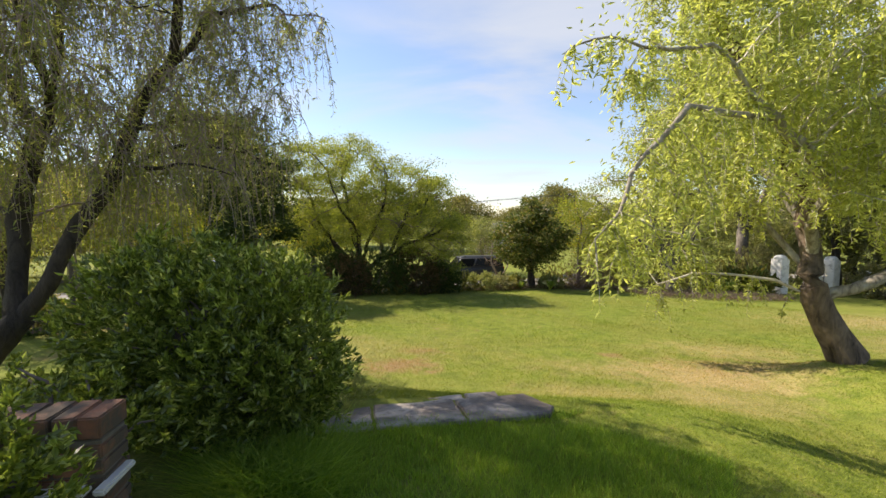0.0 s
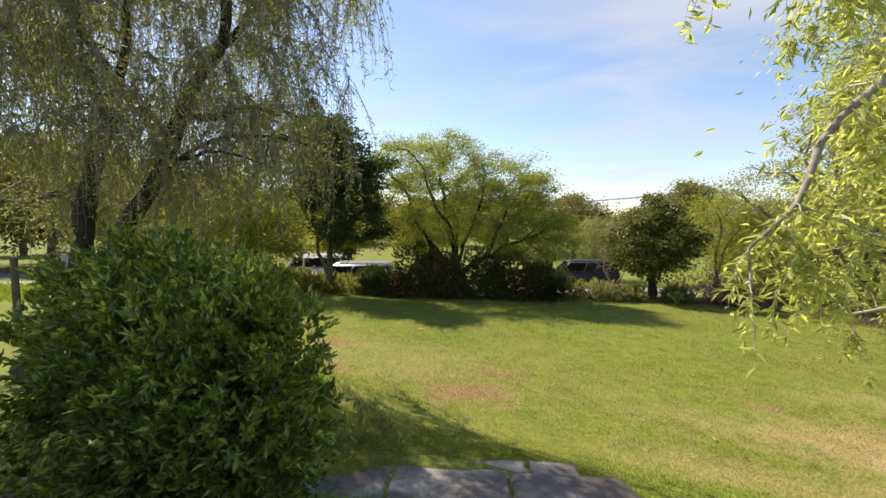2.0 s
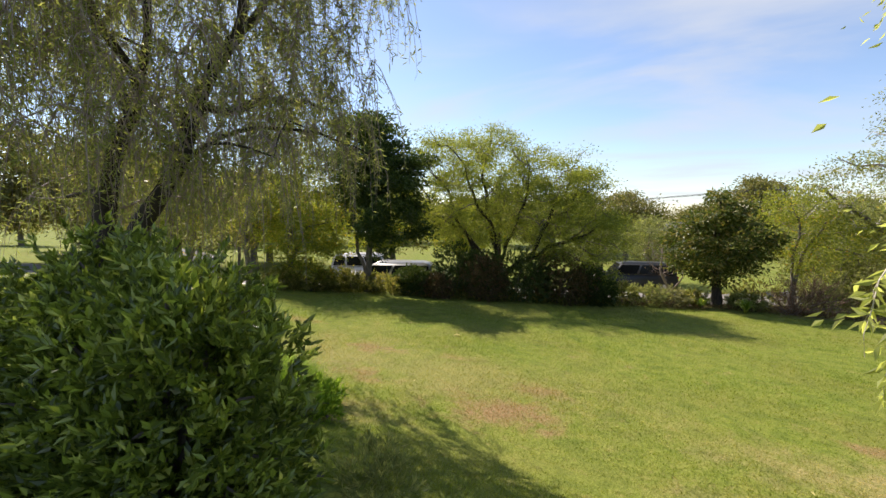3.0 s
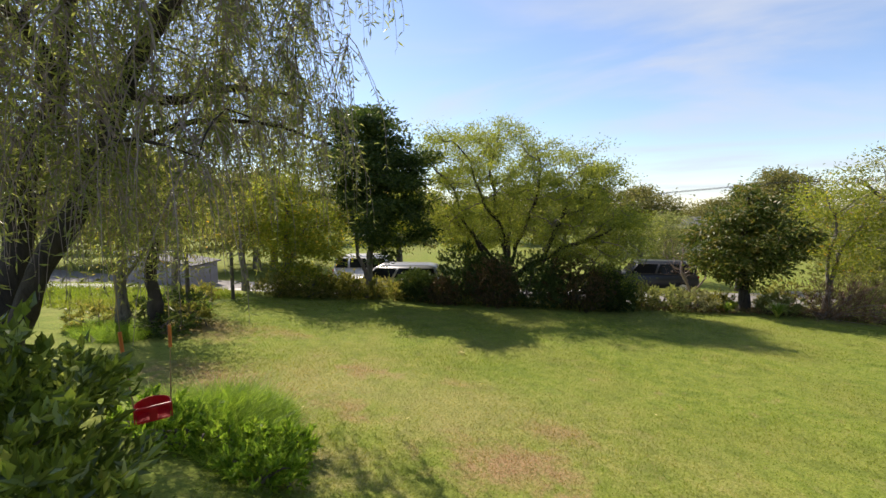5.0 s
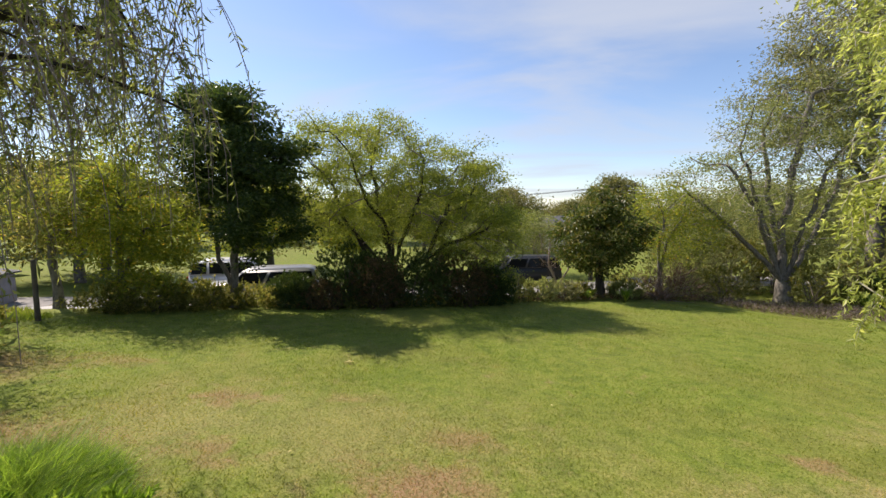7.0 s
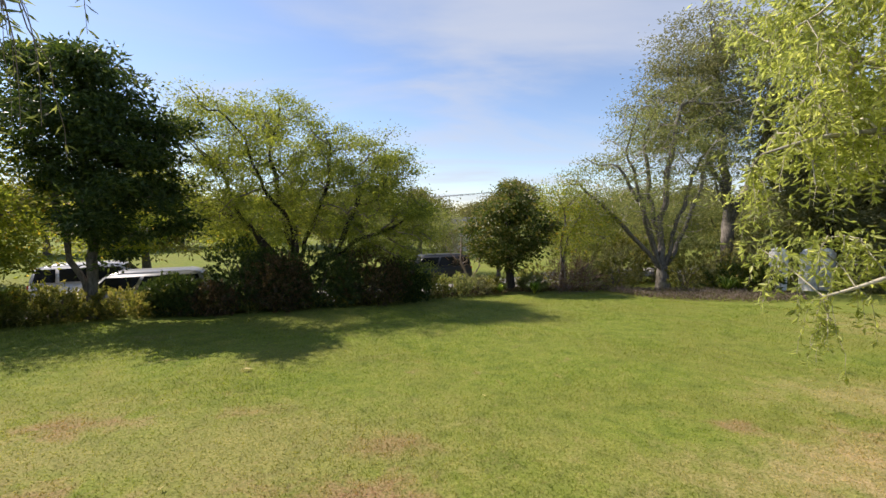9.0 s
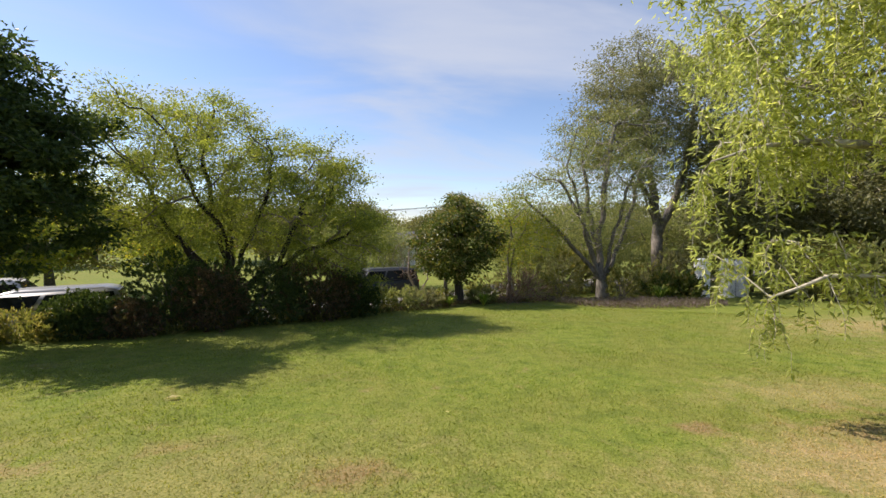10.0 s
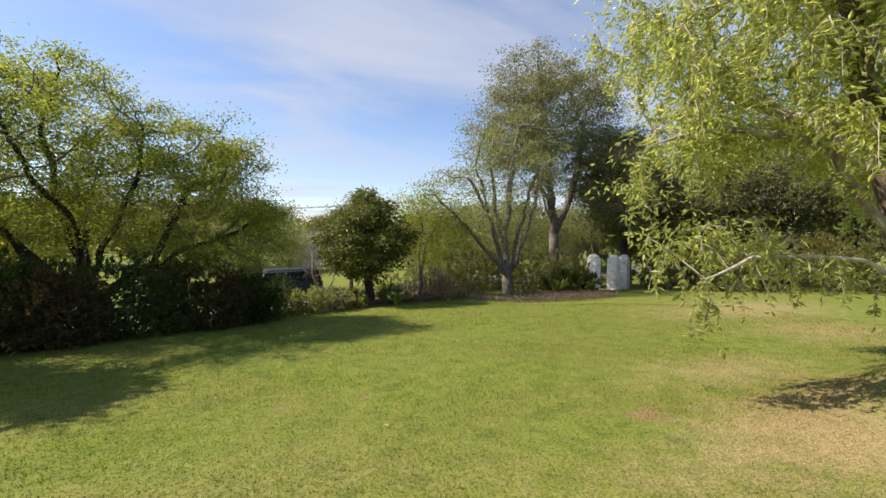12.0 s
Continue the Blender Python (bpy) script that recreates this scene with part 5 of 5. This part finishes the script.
def gate(x, y, rz, width, height):
    g = thing("iron_gate", x, y, gz(x, y) + 0.06, "dark iron gate with upright bars standing open", "gate", "gate leaves", rz)
    bm = bmesh.new()
    for zz in (0.05, height * 0.55, height):
        box(bm, width / 2, 0, zz, width, 0.045, 0.05, 0.006)
    for xx in (0.0, width):
        box(bm, xx, 0, height / 2, 0.05, 0.05, height + 0.1, 0.006)
    part("gate_frame", bm, M_IRON, g)
    n = int(width / 0.14)
    for i in range(1, n):
        bm = bmesh.new()
        cyl(bm, (width * i / n, 0, 0.05), (width * i / n, 0, height), 0.011, n=6)
        part("bar", bm, M_IRON, g)


gate(17.75, 23.15, 48, 1.5, 1.6)
gate(19.78, 23.5, 8, 0.6, 1.6)

# ---- border bed, brush pile, pole and wires, far house ----


def scatter_in(poly, n, rng):
    poly = np.array(poly, float)
    lo, hi = poly.min(0), poly.max(0)
    p = rng.uniform(lo, hi, (n * 3, 2))
    inside = np.zeros(len(p), bool)
    for a, b in zip(poly, np.roll(poly, -1, 0)):
        cross = (a[1] > p[:, 1]) != (b[1] > p[:, 1])
        xs = a[0] + (p[:, 1] - a[1]) * (b[0] - a[0]) / (b[1] - a[1] + 1e-9)
        inside ^= cross & (p[:, 0] < xs)
    p = p[inside][:n]
    return np.column_stack([p, ground_z(p[:, 0], p[:, 1])])


rng = np.random.default_rng(77)
BED = [(8.3, 23.4), (8.6, 21.9), (9.4, 20.4), (11.0, 19.3), (13.0, 18.7), (15.2, 19.3), (16.6, 20.8), (16.4, 22.4), (13.0, 22.4), (10.4, 22.6)]
p = scatter_in(BED, 9000, rng)
v, q = leaf_quads(p + np.array([0, 0, 0.02]) + rng.random((len(p), 3)) * np.array([0.05, 0.05, 0.2]), rng.normal(size=p.shape) + np.array([0, 0, 1.0]), 0.1, 0.04, rng)
tagged(mesh_np("ground_cover", v, q, M_MAUVE), "low mauve and brown ground cover filling a garden bed", "ground cover", "", "stuff")
p = scatter_in([(0.0, 19.0), (2.6, 20.8), (5.0, 22.0), (9, 22.9), (8.6, 25), (4, 24.4), (0.5, 22)], 5200, rng)
v, q = leaf_quads(p + rng.random((len(p), 3)) * np.array([0.05, 0.05, 0.14]), rng.normal(size=p.shape) + np.array([0, 0, 0.8]), 0.14, 0.03, rng)
tagged(mesh_np("leaf_litter", v, q, M_RUST), "brown leaf litter and weeds under the border trees", "leaf litter", "", "stuff")
p = scatter_in([(-12.2, 13.0), (-9.0, 14.0), (-6.4, 15.6), (-3.6, 16.6), (-1.0, 18.0), (0.4, 19.2), (-0.6, 19.8), (-4, 18.4), (-8, 16.4), (-12, 14)], 9000, rng)
v, q = leaf_quads(p + rng.random((len(p), 3)) * np.array([0.05, 0.05, 0.3]), rng.normal(size=p.shape) + np.array([0, 0, 1.2]), 0.16, 0.035, rng)
tagged(mesh_np("hedge_undergrowth", v, q, M_HEDGE), "tangled weeds and grass at the foot of the hedge", "weeds", "", "stuff")
shrub("brush_pile", 6.7, 22.9, [(0, 0, 0.1, 1.0, 0.6, 0.55), (0.6, 0.1, 0.1, 0.7, 0.5, 0.75)], "heap of dry reddish-brown prunings", M_DRYTWIG, 301, leaves=2600, size=(0.4, 0.022), category="brush pile", stems=24, twig=M_TWIGM, shell=0.2)

pole_x, pole_y = 19.6, 71.0
pole_z = gz(pole_x, pole_y)
pole = thing("power_pole", pole_x, pole_y, pole_z, "distant timber power pole with a crossarm", "power pole")
bm = bmesh.new()
cyl(bm, (0, 0, -0.3), (0, 0, 9.2), 0.17, 0.12, 10)
part("pole", bm, M_POST, pole)
bm = bmesh.new()
box(bm, 0, 0, 8.6, 2.2, 0.14, 0.16, 0.01)
part("crossarm", bm, M_POST, pole)
for i, off in enumerate((-1.0, 0.0, 1.0)):
    bm = bmesh.new()
    cyl(bm, (off, 0, 8.66), (off, 0, 8.9), 0.05, 0.03, 8)
    part("insulator", bm, M_WALLW, pole)
    t = np.linspace(0, 1, 40)
    line = np.stack([pole_x + off - 95 * t, pole_y + 6 * t, pole_z + 8.88 - 2.6 * np.sin(np.pi * t) + 0.3 * t], 1)
    vv, qq = tubes(line[None], np.full((1, 40), 0.022), 4)
    tagged(mesh_np("power_line", vv, qq, M_WIRE), "thin dark overhead power line", "power line", "power lines")

house = thing("far_house", 6.2, 60.0, gz(6.2, 60.0), "distant cream-walled house with a grey roof", "house")
bm = bmesh.new()
box(bm, 0, 0, 1.3, 7.0, 5.0, 2.9)
part("wall", bm, M_WALLW, house)
bm = bmesh.new()
vs = [bm.verts.new(c) for c in ((-3.8, -2.9, 2.7), (3.8, -2.9, 2.7), (3.8, 2.9, 2.7), (-3.8, 2.9, 2.7), (-3.8, 0, 4.4), (3.8, 0, 4.4))]
for f in ((0, 1, 5, 4), (2, 3, 4, 5), (0, 4, 3), (1, 2, 5), (0, 3, 2, 1)):
    bm.faces.new([vs[i] for i in f])
part("roof", bm, M_ROOF, house)
for wx in (-2.0, 1.8):
    bm = bmesh.new()
    box(bm, wx, -2.5, 1.5, 1.2, 0.1, 1.1, 0.01)
    part("window", bm, M_GLASS, house)

# ---- plants by the terrace ----
shrub("low_garden_plant", -1.95, 2.75, [(0, 0, 0.45, 0.4, 0.25, 0.4), (-0.5, 0.0, 0.45, 0.45, 0.3, 0.4)], "leafy plant growing behind the brick wall", M_BUSH, 309, leaves=4200, size=(0.05, 0.024), category="plant", stems=14)
shrub("low_garden_plant", -1.6, 1.9, [(0, 0, 0.5, 0.26, 0.18, 0.5), (-0.38, -0.05, 0.5, 0.34, 0.2, 0.5)], "low leafy plant growing over the brick wall", M_BUSH, 310, leaves=8000, size=(0.05, 0.024), category="plant", stems=16)
shrub("low_garden_plant", -2.05, 2.0, [(0, 0, 0.42, 0.42, 0.22, 0.44), (-0.5, 0.05, 0.45, 0.4, 0.22, 0.4), (0.3, -0.12, 0.28, 0.2, 0.14, 0.3)], "low leafy plant growing over the brick wall", M_BUSH, 311, leaves=6800, size=(0.05, 0.026), category="plant", stems=18)
shrub("lavender_clump", -1.0, 4.62, [(0, 0, 0.08, 0.26, 0.2, 0.16)], "small grey-green lavender clump beside the stones", M_GREY, 312, leaves=1500, size=(0.06, 0.01), category="plant", stems=0, up=1.2)
rng = np.random.default_rng(88)


def tuft_field(name, poly, n, h, w, mat, label, lean=0.45):
    pts = scatter_in(poly, n, rng)
    return tagged(blades(name, pts, h, w, mat, rng, None, lean), label, "grass", "", "stuff")


def tussock(x, y, rx, ry, h, n, label, seed):
    g = np.random.default_rng(seed)
    a, r = g.random(n) * 2 * np.pi, np.sqrt(g.random(n))
    px, py = x + np.cos(a) * r * rx, y + np.sin(a) * r * ry
    dome = np.sqrt(np.clip(1 - r ** 2, 0, 1))
    pts = np.column_stack([px, py, ground_z(px, py) + dome * h * 0.55 * g.random(n)])
    ob = blades("grass_tussock", pts, h * (0.35 + 0.55 * dome) * (0.6 + 0.8 * g.random(n)), 0.009, M_LUSH, g, None, 1.1)
    tagged(ob, label, "grass", "grass tussocks", "stuff")


for i, (x, y, rx, ry, h, n) in enumerate([(-4.15, 6.5, 0.55, 0.42, 0.30, 7000), (-3.7, 6.25, 0.5, 0.36, 0.24, 5200), (-4.6, 6.2, 0.5, 0.4, 0.22, 4600), (-4.0, 6.85, 0.6, 0.3, 0.2, 4200), (-3.3, 6.5, 0.4, 0.3, 0.15, 2200)]):
    tussock(x, y, rx, ry, h, n, "bright green mound of long soft grass", 60 + i)
for i, (x, y, r, h) in enumerate([(-3.3, 5.95, 0.34, 0.14), (-2.9, 6.25, 0.28, 0.12), (-3.75, 5.75, 0.4, 0.17), (-2.6, 5.7, 0.3, 0.11), (-4.3, 5.75, 0.36, 0.16)]):
    shrub("broad_weed", x, y, [(0, 0, h * 0.6, r, r * 0.7, h)], "low broad-leaved weed growing in the long grass", M_LUSH, 320 + i, leaves=1500, size=(0.075, 0.032), category="weeds", group="weeds under the swing", stems=8, up=0.5, lumps=0.4)
tussock(-3.1, 5.95, 0.6, 0.4, 0.16, 4200, "low clump of weedy green grass", 2)
tussock(-9.6, 7.9, 1.0, 0.6, 0.22, 5000, "rank grass round the fence-side trees", 3)
tussock(-10.9, 10.3, 0.8, 0.5, 0.2, 4000, "rank grass round the fence post", 4)
tussock(-1.0, 3.0, 0.5, 0.35, 0.28, 5000, "lush grass below the round bush", 5)
tuft_field("long_grass", [(-1.2, 2.6), (1.8, 2.6), (2.4, 3.6), (1.4, 4.2), (-0.2, 3.95), (-1.4, 3.4)], 26000, 0.085, 0.006, M_LUSH, "unmown dark green grass in front of the stones")
tuft_field("edge_grass", [(-1.55, 3.55), (-0.4, 3.85), (1.2, 4.28), (1.55, 4.55), (1.15, 4.5), (-0.2, 4.14), (-1.5, 3.75)], 5200, 0.07, 0.006, M_LUSH, "longer grass leaning over the edge of the stones")
tuft_field("paddock_grass", [(-30, 2), (-11.6, 9.0), (-11.4, 12.6), (-14, 13.6), (-30, 8)], 45000, 0.12, 0.02, M_BLADE, "rough paddock grass beyond the fence")
LAWN = [(-1.4, 1.5), (2.6, 1.5), (8.0, 3.0), (14.0, 8.5), (16.0, 15.5), (9.6, 20.0), (8.0, 22.4), (2.4, 20.8), (-1.2, 17.6), (-4.2, 16.0), (-8.8, 14.2), (-11.2, 12.8), (-10.8, 10.6), (-8.4, 8.4), (-5.4, 6.6), (-3.2, 5.6), (-2.2, 4.7), (-1.0, 3.4)]


def lawn_grass(n):
    """Mown blades, thick near the terrace and thinning out with distance."""
    g = np.random.default_rng(91)
    r, a = 1.0 + 19.0 * g.random(n) ** 1.25, g.uniform(-1.75, 1.75, n)
    x, y = 0.2 + r * np.sin(a), 2.4 + r * np.cos(a)
    poly = np.array(LAWN)
    inside = np.zeros(n, bool)
    for p0, p1 in zip(poly, np.roll(poly, -1, 0)):
        cross = (p0[1] > y) != (p1[1] > y)
        inside ^= cross & (x < p0[0] + (y - p0[1]) * (p1[0] - p0[0]) / (p1[1] - p0[1] + 1e-9))
    u, v = (x - 0) * math.cos(radians(15)) + (y - 4.42) * math.sin(radians(15)), -(x - 0) * math.sin(radians(15)) + (y - 4.42) * math.cos(radians(15))
    stones = (np.abs(u + 0.15) < 1.28) & (v > -0.3) & (v < 0.42)
    keep = inside & ~stones
    x, y, r = x[keep], y[keep], r[keep]
    pts = np.column_stack([x, y, ground_z(x, y)])
    h = 0.021 + 0.010 * np.clip(np.sin(x * 1.3 + 2) * np.sin(y * 1.7), -0.5, 1)
    tagged(blades("lawn_grass", pts, h, (0.0045 + 0.0008 * r)[:], M_BLADE, g, None, 0.8), "short mown lawn grass", "grass", "", "stuff")


lawn_grass(620000)

# ---- fallen leaves, shadow strip by the fence post ----
for i, (x, y, s) in enumerate([(-2.8, 10.66, 0.09), (-2.3, 7.7, 0.035), (0.6, 9.6, 0.03), (-1.9, 9.3, 0.03), (2.2, 7.0, 0.035), (-3.6, 7.2, 0.03)]):
    bm = bmesh.new()
    pts = [(-s, 0, 0), (-0.3 * s, 0.42 * s, 0.2 * s), (s, 0, 0.1 * s), (-0.3 * s, -0.42 * s, 0.25 * s)]
    f = bm.faces.new([bm.verts.new(c) for c in pts])
    bmesh.ops.solidify(bm, geom=[f], thickness=0.003)
    ob = part("fallen_leaf", bm, M_LEAFY)
    ob.matrix_world = pose(x, y, gz(x, y) + 0.03, 0, 0, 70 * i)
    tagged(ob, "dry yellow leaf lying on the lawn", "leaf", "fallen leaves")
# dark branch-shaped tube, added along the line of the fence post's shadow
rngb = np.random.default_rng(6)
k = 9
t = np.linspace(0, 1, k)
bx, by = -10.6 + 2.2 * t, 10.1 - 0.85 * t
path = np.stack([bx, by, ground_z(bx, by) + 0.06 + 0.12 * np.sin(np.pi * t)], 1) + rngb.normal(size=(k, 3)) * 0.02
v, q = tubes(path[None], np.linspace(0.04, 0.012, k)[None], 7)
tagged(mesh_np("post_shadow_branch", v, q, M_BARKD, None, True), "dark branch-shaped strip added along the fence post's shadow line", "branch")
